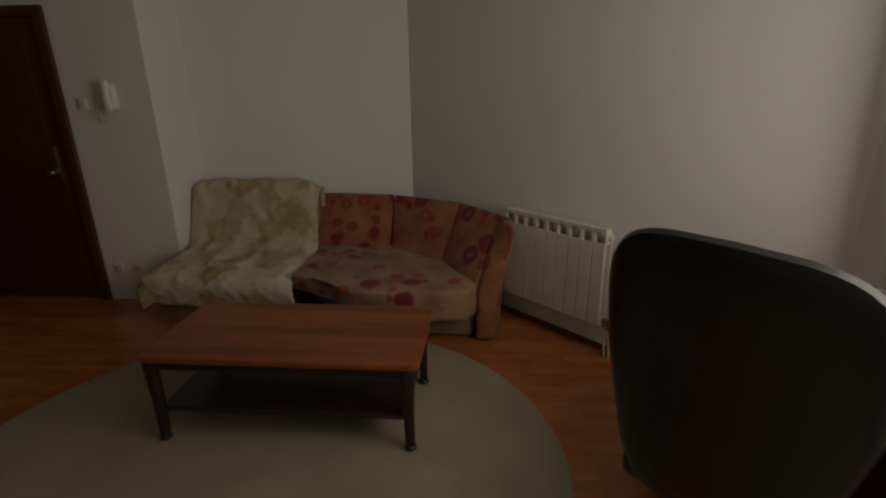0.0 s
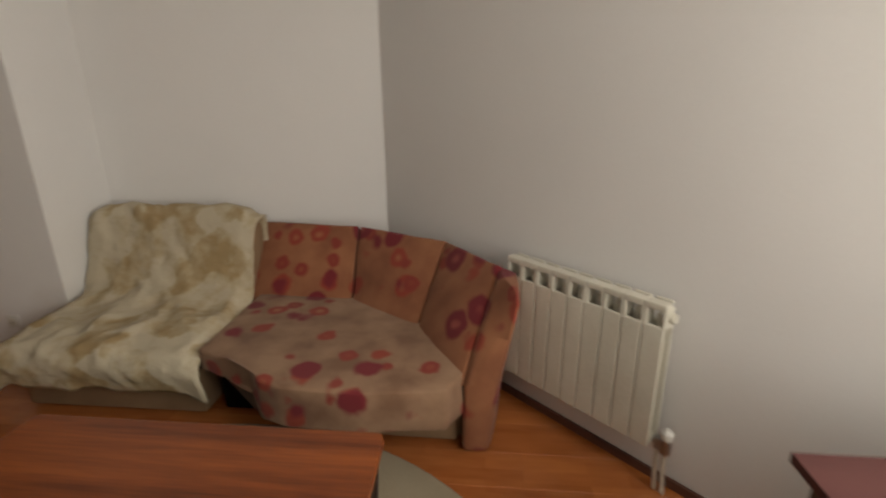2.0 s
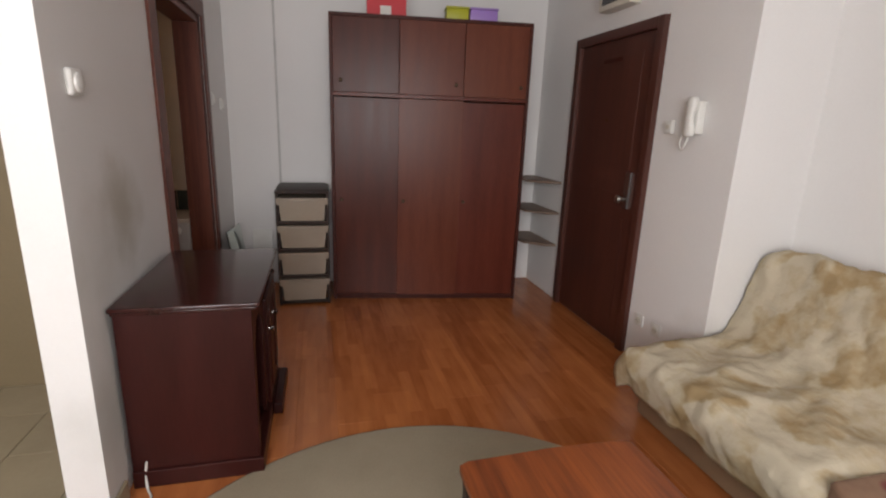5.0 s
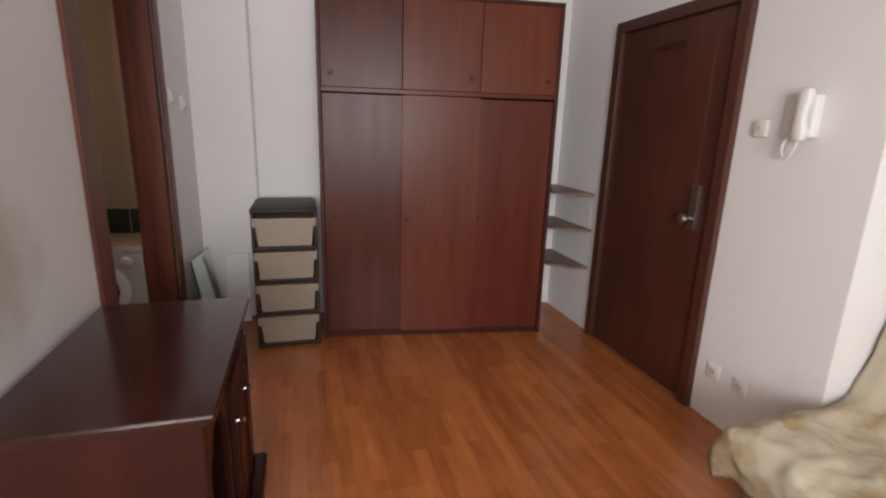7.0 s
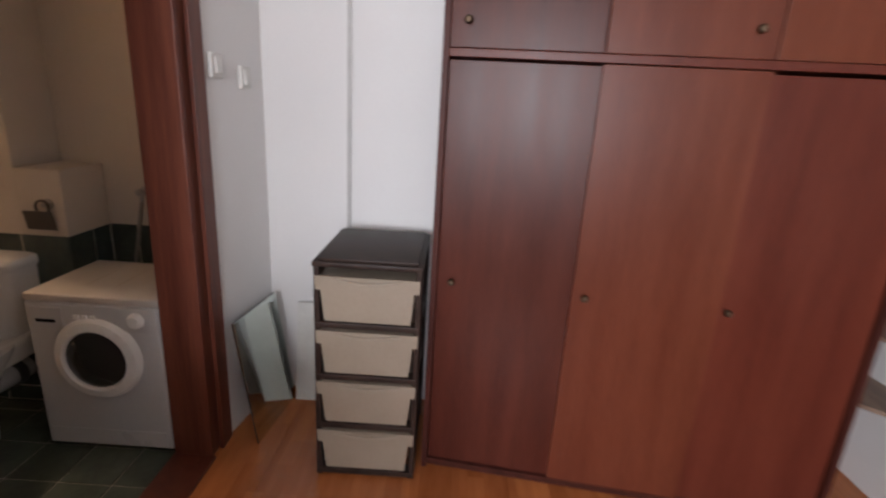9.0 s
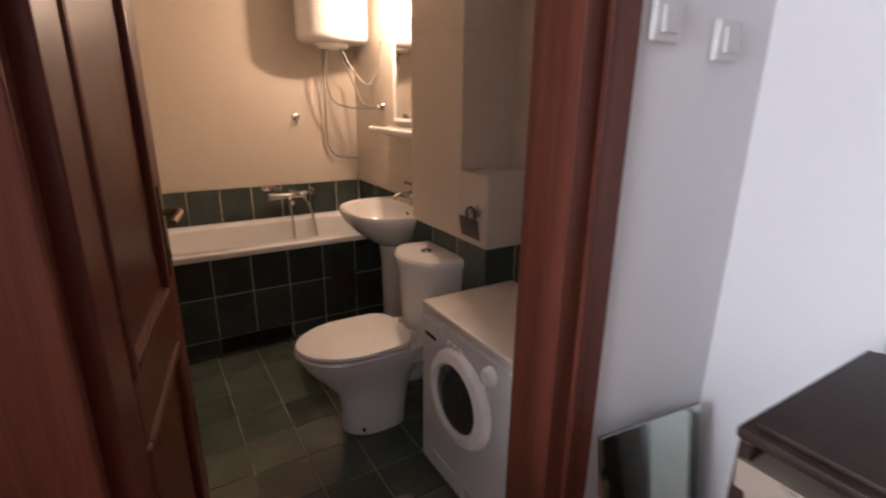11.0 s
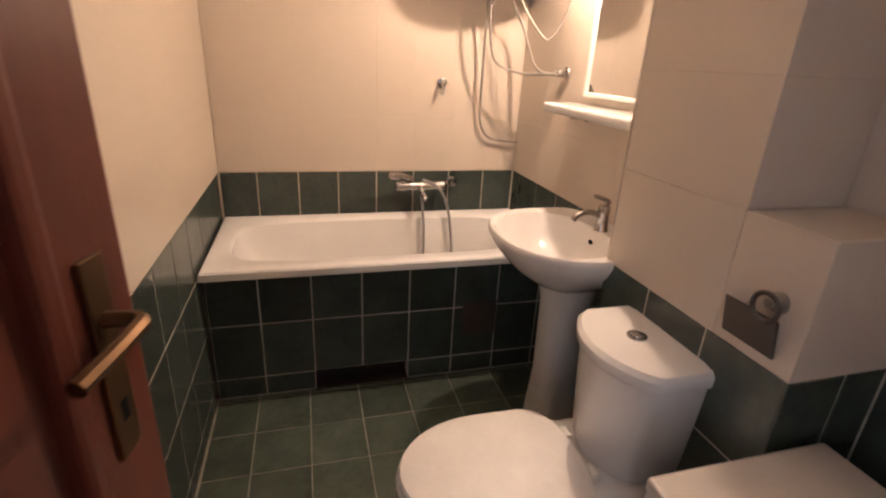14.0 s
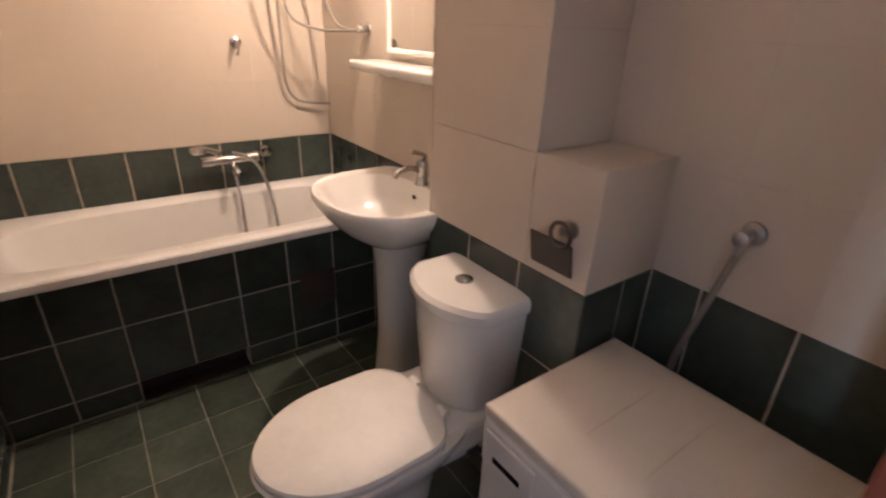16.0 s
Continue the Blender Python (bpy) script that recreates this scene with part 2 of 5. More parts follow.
WARD_TONES = [surface("wardrobe_veneer", lo, hi, 2.2, 0.32, fine=25, stretch=(6, 6, 0.7), bump=0.05, spec=0.20, spread=0.22) for lo, hi in (
    ((0.054, 0.012, 0.008), (0.096, 0.024, 0.014)), ((0.092, 0.021, 0.011), (0.154, 0.041, 0.020)), ((0.080, 0.016, 0.010), (0.136, 0.031, 0.017)), ((0.104, 0.025, 0.012), (0.170, 0.046, 0.021)))]
WARD_EDGE = surface("wardrobe_edge", (0.040, 0.010, 0.007), (0.070, 0.018, 0.012), 3, 0.45, stretch=(6, 6, 0.7), spec=0.2)
DOORWOOD = surface("entrance_door_wood", (0.052, 0.016, 0.011), (0.094, 0.030, 0.020), 2.5, 0.38, fine=30, stretch=(8, 8, 0.6), bump=0.06, spread=0.2)
BATHDOOR = surface("bathroom_door_stain", (0.070, 0.017, 0.010), (0.130, 0.035, 0.019), 2.5, 0.38, fine=30, stretch=(8, 8, 0.6), bump=0.06, spec=0.28, spread=0.22)
BATHFRAME = surface("door_frame_stain", (0.082, 0.022, 0.013), (0.172, 0.052, 0.030), 2.5, 0.42, fine=22, stretch=(11, 11, 0.5), bump=0.10, spec=0.28, spread=0.16)
TABLETOP = surface("cherry_tabletop", (0.10, 0.022, 0.008), (0.30, 0.080, 0.021), 1.3, 0.36, spec=0.35, fine=12, stretch=(0.5, 8, 8), bump=0.03, spread=0.16)
DARKLEG = surface("dark_stain", (0.012, 0.007, 0.006), (0.03, 0.014, 0.011), 4, 0.4, stretch=(4, 4, 1))
RUG = surface("rug_pile", (0.23, 0.187, 0.13), (0.335, 0.28, 0.203), 2.5, 0.95, bump=0.9, fine=160, spread=0.22, spec=0.1)
FLORAL = floral("floral_cloth", (0.215, 0.075, 0.034), (0.315, 0.125, 0.058))
SEATCLOTH = floral("worn_floral_cloth", (0.18, 0.092, 0.052), (0.315, 0.188, 0.115))
BASECLOTH = surface("sofa_base_cloth", (0.22, 0.14, 0.085), (0.32, 0.215, 0.13), 6, 0.95, bump=0.4, fine=200, spread=0.25, spec=0.1)
THROW = plush("plush_throw")
RADIATOR = surface("radiator_enamel", (0.58, 0.545, 0.46), (0.65, 0.62, 0.535), 5, 0.4, fine=80)
WHITEPLASTIC = surface("white_plastic", (0.68, 0.67, 0.63), (0.76, 0.75, 0.71), 8, 0.4)
CERAMIC = surface("white_ceramic", (0.61, 0.60, 0.575), (0.67, 0.655, 0.63), 3, 0.1, spec=0.6, coat=0.3, spread=0.3)
LIDPLASTIC = surface("toilet_lid_plastic", (0.60, 0.585, 0.56), (0.66, 0.645, 0.62), 8, 0.42, spec=0.35)
ENAMEL = surface("white_enamel", (0.68, 0.67, 0.65), (0.76, 0.75, 0.73), 3, 0.16, spread=0.3)
APPLIANCE = surface("washer_enamel", (0.46, 0.45, 0.435), (0.54, 0.53, 0.51), 3, 0.3, spread=0.3)
CHROME = plain("chrome", (0.47, 0.455, 0.44), 0.2, 1.0)
BRASS = plain("worn_brass", (0.13, 0.078, 0.040), 0.45, 1.0)
STEEL = plain("brushed_steel", (0.38, 0.37, 0.36), 0.34, 1.0)
BLACK = surface("black_plastic", (0.010, 0.010, 0.011), (0.02, 0.02, 0.021), 20, 0.45)
LEATHER = surface("black_leather", (0.004, 0.004, 0.005), (0.007, 0.007, 0.008), 60, 0.32, bump=0.10, fine=400, spec=0.5)
DRAWERFRAME = surface("brown_plastic", (0.024, 0.013, 0.010), (0.042, 0.025, 0.019), 12, 0.45, spec=0.18)
DRAWER = surface("taupe_plastic", (0.265, 0.212, 0.16), (0.335, 0.274, 0.212), 5, 0.32, spread=0.25)
SHELFWOOD = surface("brown_shelf", (0.16, 0.10, 0.07), (0.25, 0.17, 0.12), 3, 0.5, stretch=(1, 6, 6))
BASEBOARD = surface("brown_baseboard", (0.085, 0.035, 0.025), (0.15, 0.06, 0.04), 3, 0.45, stretch=(1, 1, 6))
GREENTILE = surface("green_tile", (0.033, 0.044, 0.038), (0.070, 0.087, 0.074), 7, 0.2, bump=0.12, fine=40, spread=0.2, vary=0.16)
FLOORTILE = surface("green_floor_tile", (0.038, 0.049, 0.037), (0.084, 0.102, 0.077), 6, 0.2, bump=0.18, fine=40, spread=0.22, vary=0.18)
BEIGETILE = surface("beige_tile", (0.51, 0.445, 0.365), (0.56, 0.49, 0.405), 3, 0.36, bump=0.04, spread=0.3)
GROUT = surface("grout", (0.30, 0.28, 0.22), (0.46, 0.43, 0.35), 9, 0.85, bump=0.3)
FLOORGROUT = surface("bath_floor_grout", (0.15, 0.145, 0.11), (0.30, 0.28, 0.22), 6, 0.85, bump=0.3)
PALEGROUT = surface("pale_grout", (0.48, 0.42, 0.34), (0.56, 0.495, 0.405), 9, 0.85)
KITCHENTILE = surface("beige_floor_tile", (0.29, 0.24, 0.16), (0.37, 0.31, 0.215), 5, 0.35, spread=0.25, vary=0.05)
SPLASH = surface("tan_wall_paint", (0.18, 0.135, 0.075), (0.23, 0.175, 0.10), 3, 0.55, spread=0.3)
MIRROR = plain("mirror_silver", (0.86, 0.86, 0.85), 0.02, 1.0)
GLASS = plain("glass", (1, 1, 1), 0.0, trans=1.0)
GREENMIRROR = plain("greenish_mirror", (0.66, 0.73, 0.69), 0.08, 1.0)
DULL = plain("dull_steel", (0.10, 0.085, 0.075), 0.5, 0.6)
AGED = plain("aged_knob", (0.11, 0.075, 0.05), 0.55, 1.0)
DARKGLASS = plain("porthole_glass", (0.028, 0.028, 0.028), 0.08, spec=0.7)
# near-black that stands for the shade in hollows; the floor bolt shares it
SHADE_BLACK = plain("shade_black", (0.006, 0.005, 0.005), 0.9, spec=0.1)
RUBBER = plain("grey_rubber", (0.09, 0.09, 0.09), 0.6)
BULB = plain("warm_bulb", (1.0, 0.68, 0.42), 0.5, emit=BATH_GLOW)
HOSE = plain("grey_hose", (0.25, 0.225, 0.195), 0.45, 0.1)
CORD = plain("white_cord", (0.62, 0.60, 0.56), 0.5)
RED, LIME, LILAC = plain("red_card", (0.55, 0.02, 0.03), 0.5), plain("lime_plastic", (0.42, 0.42, 0.02), 0.45), plain("lilac_plastic", (0.34, 0.20, 0.55), 0.45)
DESKTOP = surface("red_brown_desktop", (0.065, 0.023, 0.022), (0.105, 0.040, 0.036), 3, 0.5, spec=0.2, stretch=(1, 6, 6), spread=0.25)


# ---- shape helpers ----
def mesh_of(name, bm, material, smooth=False):
    me = bpy.data.meshes.new(name)
    bm.normal_update()
    bm.to_mesh(me)
    bm.free()
    me.materials.append(material)
    if smooth:
        me.polygons.foreach_set("use_smooth", [True] * len(me.polygons))
        me.set_sharp_from_angle(angle=radians(38))
    return me


def part(name, bm, material, parent, label="", smooth=False):
    """Links a bmesh, in world places, as one mesh object under a thing or a part."""
    ob = new(name, mesh_of(name, bm, material, smooth))
    ob.parent = parent
    if parent.parent is None:
        ob.matrix_parent_inverse = parent.matrix_basis.inverted()
    return tagged(ob, label)


def thing(name, at, label, category, group="", turn=0.0):
    ob = new(name)
    ob.empty_display_size = 0.1
    ob.matrix_basis = pose(*at, 0, 0, turn)
    return tagged(ob, label, category, group)


def whole(name, bm, material, label="", category="", kind="", smooth=False, group=""):
    return tagged(new(name, mesh_of(name, bm, material, smooth)), label, category, group, kind)


def box(x0, x1, y0, y1, z0, z1, bevel=0.0, seg=2, m=None):
    bm = bmesh.new()
    bmesh.ops.create_cube(bm, size=1)
    for v in bm.verts:
        v.co = Vector((x0 if v.co.x < 0 else x1, y0 if v.co.y < 0 else y1, z0 if v.co.z < 0 else z1))
    if bevel:
        bmesh.ops.bevel(bm, geom=bm.edges[:], offset=bevel, segments=seg, profile=0.6, affect="EDGES")
    if m is not None:
        bm.transform(m)
    return bm


def join(*many):
    me = bpy.data.meshes.new("joined")
    out = bmesh.new()
    for b in many:
        b.to_mesh(me)
        out.from_mesh(me)
        b.free()
    bpy.data.meshes.remove(me)
    return out


def prism(corners, z0, z1, bevel=0.0, seg=2):
    """An upright block over a floor outline, counterclockwise."""
    bm = bmesh.new()
    low = [bm.verts.new((x, y, z0)) for x, y in corners]
    high = [bm.verts.new((x, y, z1)) for x, y in corners]
    bm.faces.new(low[::-1])
    bm.faces.new(high)
    for i in range(len(corners)):
        j = (i + 1) % len(corners)
        bm.faces.new((low[i], low[j], high[j], high[i]))
    if bevel:
        bmesh.ops.bevel(bm, geom=bm.edges[:], offset=bevel, segments=seg, profile=0.6, affect="EDGES")
    return bm


def rod(a, b, r, r2=None, seg=16):
    bm = bmesh.new()
    a, b = Vector(a), Vector(b)
    bmesh.ops.create_cone(bm, cap_ends=True, segments=seg, radius1=r, radius2=r if r2 is None else r2, depth=(b - a).length)
    bm.transform(Matrix.Translation((a + b) / 2) @ (b - a).to_track_quat("Z", "Y").to_matrix().to_4x4())
    return bm


def tube(points, r, seg=8, smooth_steps=6):
    """A hose or cord through points, rounded by Catmull-Rom."""
    p = [Vector(q) for q in points]
    path = []
    for i in range(len(p) - 1):
        a, b, c, d = p[max(i - 1, 0)], p[i], p[i + 1], p[min(i + 2, len(p) - 1)]
        for k in range(smooth_steps):
            t = k / smooth_steps
            path.append(0.5 * (2 * b + (c - a) * t + (2 * a - 5 * b + 4 * c - d) * t * t + (3 * b - a - 3 * c + d) * t ** 3))
    path.append(p[-1])
    bm, rings = bmesh.new(), []
    up = Vector((0.31, 0.17, 0.93))
    for i, q in enumerate(path):
        ahead = (path[min(i + 1, len(path) - 1)] - path[max(i - 1, 0)]).normalized()
        side = ahead.cross(up).normalized()
        over = side.cross(ahead)
        rings.append([bm.verts.new(q + r * (math.cos(2 * math.pi * k / seg) * side + math.sin(2 * math.pi * k / seg) * over)) for k in range(seg)])
    for g, h in zip(rings, rings[1:]):
        for k in range(seg):
            bm.faces.new((g[k], g[(k + 1) % seg], h[(k + 1) % seg], h[k]))
    bm.faces.new(rings[0][::-1])
    bm.faces.new(rings[-1])
    bmesh.ops.recalc_face_normals(bm, faces=bm.faces[:])
    return bm


def stack(rings):
    """A closed skin over rings of equally many places."""
    bm = bmesh.new()
    made = [[bm.verts.new(q) for q in ring] for ring in rings]
    n = len(made[0])
    for g, h in zip(made, made[1:]):
        for k in range(n):
            bm.faces.new((g[k], g[(k + 1) % n], h[(k + 1) % n], h[k]))
    bm.faces.new(made[0][::-1])
    bm.faces.new(made[-1])
    bmesh.ops.recalc_face_normals(bm, faces=bm.faces[:])
    return bm


def oval(cx, cy, z, rx, ry, n=32, power=2.0, turn=0.0):
    ring = []
    for k in range(n):
        a = 2 * math.pi * k / n
        c, s = math.cos(a), math.sin(a)
        x, y = rx * abs(c) ** (2 / power) * (1 if c >= 0 else -1), ry * abs(s) ** (2 / power) * (1 if s >= 0 else -1)
        ring.append((cx + x * math.cos(turn) - y * math.sin(turn), cy + x * math.sin(turn) + y * math.cos(turn), z))
    return ring


def lathe(center, profile, n=32, axis="z"):
    """A turned shape: profile of (radius, height)."""
    bm = stack([oval(0, 0, h, max(r, 0.0005), max(r, 0.0005), n) for r, h in profile])
    m = Matrix.Translation(center)
    if axis == "x":
        m = m @ pose(0, 0, 0, 0, 90, 0)
    if axis == "-y":
        m = m @ pose(0, 0, 0, 90, 0, 0)
    if axis == "y":
        m = m @ pose(0, 0, 0, -90, 0, 0)
    bm.transform(m)
    return bm


def ruffle(bm, amount, scale, seed=0.0, cuts=0):
    if cuts:
        bmesh.ops.subdivide_edges(bm, edges=bm.edges[:], cuts=cuts, use_grid_fill=True)
    bm.normal_update()
    moved = [(v, v.co + v.normal * amount * noise.noise(v.co * scale + Vector((seed, seed * 2, 0)))) for v in bm.verts]
    for v, co in moved:
        v.co = co
    return bm


def cushion(w, d, h, m, seed, round_=0.055, puff=0.02):
    """A padded block, x across, y thick, z high from its foot."""
    bm = box(-w / 2, w / 2, -d / 2, d / 2, 0, h, round_, 4)
    bmesh.ops.subdivide_edges(bm, edges=[e for e in bm.edges if e.calc_length() > 0.08], cuts=5, use_grid_fill=True)
    for v in bm.verts:
        u, t = 1 - (2 * v.co.x / w) ** 2, 1 - (2 * v.co.z / h - 1) ** 2
        v.co.y += (puff if v.co.y > 0 else -puff) * max(u, 0) * max(t, 0)
        v.co += 0.008 * noise.noise_vector(v.co * 7 + Vector((seed, 0, seed)))
    bm.transform(m)
    return bm


def face_m(origin, u, v):
    """A frame with x along u, y along v and z along their cross product."""
    u, v = Vector(u).normalized(), Vector(v).normalized()
    m = Matrix.Identity(4)
    for i, a in enumerate((u, v, u.cross(v))):
        m.col[i][:3] = a
    m.col[3][:3] = origin
    return m


slabs = {}


def tiles(parent, origin, u, v, wide, high, tw, th, material, first=(0.0, 0.0), gap=0.005, thick=0.006, name="tile", skip=None, back=0.0, tilt=0.12, edge=0.0014):
    """Tiles of tw by th over a wide by high field; first: where the first whole joint lies."""
    m0 = face_m(origin, u, v)

    def cuts(total, step, start):
        at = [0.0] + [start + k * step for k in range(-2, 200) if 0.012 < start + k * step < total - 0.012] + [total]
        return list(zip(at, at[1:]))

    for a, b in cuts(wide, tw, first[0]):
        for c, d in cuts(high, th, first[1]):
            if skip and skip((a + b) / 2, (c + d) / 2):
                continue
            key = (name, material.name, round(b - a, 3), round(d - c, 3), round(thick, 4), gap)
            if key not in slabs:
                bm = box(-(b - a - gap) / 2, (b - a - gap) / 2, -(d - c - gap) / 2, (d - c - gap) / 2, 0, thick)
                bmesh.ops.bevel(bm, geom=[e for e in bm.edges if all(w.co.z > thick / 2 for w in e.verts)], offset=edge, segments=1, affect="EDGES")
                slabs[key] = mesh_of(name, bm, material)
            ob = new(name, slabs[key])
            ob.parent = parent
            ob.matrix_basis = m0 @ Matrix.Translation(((a + b) / 2, (c + d) / 2, back)) @ pose(0, 0, 0, tilt * random.uniform(-1, 1), tilt * random.uniform(-1, 1), 0)


# ---- structure: living room ----
S = "structure"
H = 2.62
PE = -1.765                    # free end of that wall
LW, BW = 0.515, 0.36            # the wall with the bathroom door, room face and bathroom face
floor = whole("floor", box(-4.62, 1.80, 0.36, 4.1, -0.10, -0.012), DARKLEG, "glossy red-brown strip laminate floor", "floor", S)
kitchen_floor = whole("floor_kitchen", box(-2.88, 1.80, -2.05, 0.36, -0.10, -0.012), GROUT, "beige ceramic tile floor", "floor", S)
whole("ceiling", box(-4.70, 1.80, -2.10, 4.2, H, H + 0.1), CEIL, "plain white painted ceiling", "ceiling", S)


def pierced_wall(name, x0, x1, d0, d1, y0, y1, head, material, label):
    """A wall across y0 to y1 with a doorway from d0 to d1, in one piece."""
    bm = prism([(x0, -0.05), (d0, -0.05), (d0, head), (d1, head), (d1, -0.05), (x1, -0.05), (x1, H), (x0, H)], -y1, -y0)
    bm.transform(pose(0, 0, 0, 90, 0, 0))
    bmesh.ops.recalc_face_normals(bm, faces=bm.faces[:])
    return whole(name, bm, material, label, "wall", S)


def skew_wall(name, a, b, out, label, z1=H):
    """A wall whose room face runs from a to b; out: which way its thickness goes."""
    d = (Vector(b) - Vector(a)).normalized()
    n = Vector((-d.y, d.x)) * (0.14 if out > 0 else -0.14)
    c = [a, b, (b[0] + n.x, b[1] + n.y), (a[0] + n.x, a[1] + n.y)]
    if out < 0:
        c = c[::-1]
    return whole(name, prism(c, -0.05, z1), WALL, label, "wall", S)


SOFA_A, SOFA_B, RAD_B = (-2.06, 3.70), (-0.38, 3.92), (1.68, 1.92)
skew_wall("wall_sofa", SOFA_A, SOFA_B, 1, "off-white painted wall behind the sofa")
skew_wall("wall_radiator", SOFA_B, (1.74, 1.862), 1, "off-white painted slanting wall with a radiator")
skew_wall("wall_end", (-4.53, 0.45), (-4.33, 3.30), 1, "white painted wall behind the wardrobe")
WY0, WY1, WZ0, WZ1 = -0.26, 1.76, 0.79, 2.35
whole("wall_right", join(box(1.68, 1.80, -2.04, WY0, -0.05, H), box(1.68, 1.80, WY1, 1.94, -0.05, H), box(1.68, 1.80, WY0, WY1, -0.05, WZ0), box(1.68, 1.80, WY0, WY1, WZ1, H)),
      WALL, "off-white painted window wall", "wall", S)
window = tagged(thing("window_1", (1.74, 0.75, WZ0), "white two-sash window with clear panes", "window"), kind=S)
part("window_frame", join(box(1.70, 1.76, WY0, WY1, WZ0, WZ0 + 0.06, 0.004), box(1.70, 1.76, WY0, WY1, WZ1 - 0.06, WZ1, 0.004), box(1.70, 1.76, WY0, WY0 + 0.06, WZ0 + 0.06, WZ1 - 0.06, 0.004),
                          box(1.70, 1.76, WY1 - 0.06, WY1, WZ0 + 0.06, WZ1 - 0.06, 0.004), box(1.70, 1.76, 0.71, 0.79, WZ0 + 0.06, WZ1 - 0.06, 0.004)), WHITEPLASTIC, window)
for y0, y1 in ((WY0 + 0.06, 0.71), (0.79, WY1 - 0.06)):
    pane = part("pane", box(1.728, 1.734, y0, y1, WZ0 + 0.06, WZ1 - 0.06), GLASS, window)
    pane.visible_shadow = False
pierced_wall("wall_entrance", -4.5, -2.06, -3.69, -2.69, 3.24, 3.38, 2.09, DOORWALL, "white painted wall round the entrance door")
whole("wall_entrance_return", box(-2.20, -2.06, 3.38, 3.84, -0.05, H), WALL, "white painted return beside the sofa", "wall", S)
pierced_wall("wall_bathroom_door", -4.66, -2.60, -4.03, -2.91, BW, LW, 2.12, WALL, "off-white painted wall round the bathroom door")
SKEW = 0.128                    # the stretch beyond the casing turns a little into the room
whole("wall_corner_stretch", prism([(-4.60, 0.45), (-4.091, 0.45), (-4.091, LW + 0.001), (-4.60, LW + 0.001 + 0.509 * SKEW)], -0.05, H), WALL, "off-white painted wall stretch in the corner", "wall", S)
whole("wall_free_end", prism([(-2.60, 0.41), (PE, 0.41), (PE, 0.538), (-2.60, LW)], -0.05, H), SCUFFED, "off-white painted wall end, scuffed grey and yellow", "wall", S)
whole("wall_kitchen_back", box(-2.95, 1.68, -2.04, -1.90, -0.05, H), WALL, "off-white painted kitchen wall", "wall", S)

# entrance door: dark frame, leaf with two raised fields
door = tagged(thing("door_1", (-3.19, 3.24, 0), "closed dark brown wooden entrance door", "door"), kind=S)
part("door_frame", join(box(-3.69, -3.625, 3.205, 3.30, 0, 2.085, 0.006), box(-2.755, -2.69, 3.205, 3.30, 0, 2.085, 0.006), box(-3.625, -2.755, 3.205, 3.30, 2.02, 2.085, 0.006)), DOORWOOD, door)
leaf = part("door_leaf", box(-3.622, -2.758, 3.232, 3.275, 0.01, 2.018, 0.003), DOORWOOD, door)
for z0, z1 in ((0.16, 0.86), (1.02, 1.92)):
    part("raised_field", box(-3.50, -2.88, 3.2295, 3.234, z0, z1, 0.002, 2), DOORWOOD, leaf)
part("spy_hole", lathe((-3.19, 3.222, 1.50), [(0.011, 0), (0.010, 0.004), (0, 0.0045)], 14, "-y"), BRASS, leaf)
part("name_plate", box(-3.30, -3.09, 3.219, 3.223, 1.875, 1.902, 0.001), WARD_EDGE, leaf, "small dark plate")
part("lock_plate", box(-2.890, -2.838, 3.217, 3.233, 0.94, 1.175, 0.004), STEEL, leaf, "brushed steel lock plate")
part("door_knob", join(rod((-2.875, 3.222, 1.0), (-2.875, 3.175, 1.0), 0.011), lathe((-2.875, 3.155, 1.0), [(0.0, 0), (0.022, 0.004), (0.027, 0.016), (0.02, 0.03), (0.0, 0.034)], 20, "y")), STEEL, leaf, "round steel knob", True)

# bathroom door: wide stained frame, panelled leaf swung into the bathroom
bdoor = tagged(thing("door_2", (-3.42, 0.45, 0), "open red-brown panelled bathroom door in a wide stained frame", "door"), kind=S)
for x0, x1, c0, c1 in ((-4.03, -3.950, -4.09, -4.005), (-3.04, -2.91, -2.925, -2.835)):
    part("jamb", box(x0, x1, 0.352, 0.509, 0, 2.12, 0.004), BATHFRAME, bdoor)
    part("casing", box(c0, c1, LW, 0.531, 0, 2.20, 0.003), BATHFRAME, bdoor)
part("head_jamb", box(-3.950, -3.04, 0.352, 0.509, 2.04, 2.12, 0.004), BATHFRAME, bdoor)
part("head_casing", box(-4.005, -2.925, LW, 0.531, 2.085, 2.20, 0.003), BATHFRAME, bdoor)
HINGE, FREE = Vector((-3.052, 0.455, 0)), Vector((-3.170, -0.215, 0))
along = (FREE - HINGE).normalized()
L = (FREE - HINGE).length
LEAF = face_m(HINGE, along, (0, 0, 1))      # x along the leaf, y up, z towards the bathroom
if LEAF.col[2][0] > 0:
    LEAF = face_m(FREE, -along, (0, 0, 1))
    flip = True
else:
    flip = False


def on_leaf(x0, x1, z0, z1, d0, d1, bevel=0.004):
    if flip:
        x0, x1 = L - x1, L - x0
    return box(x0, x1, z0, z1, d0, d1, bevel, 2, LEAF)


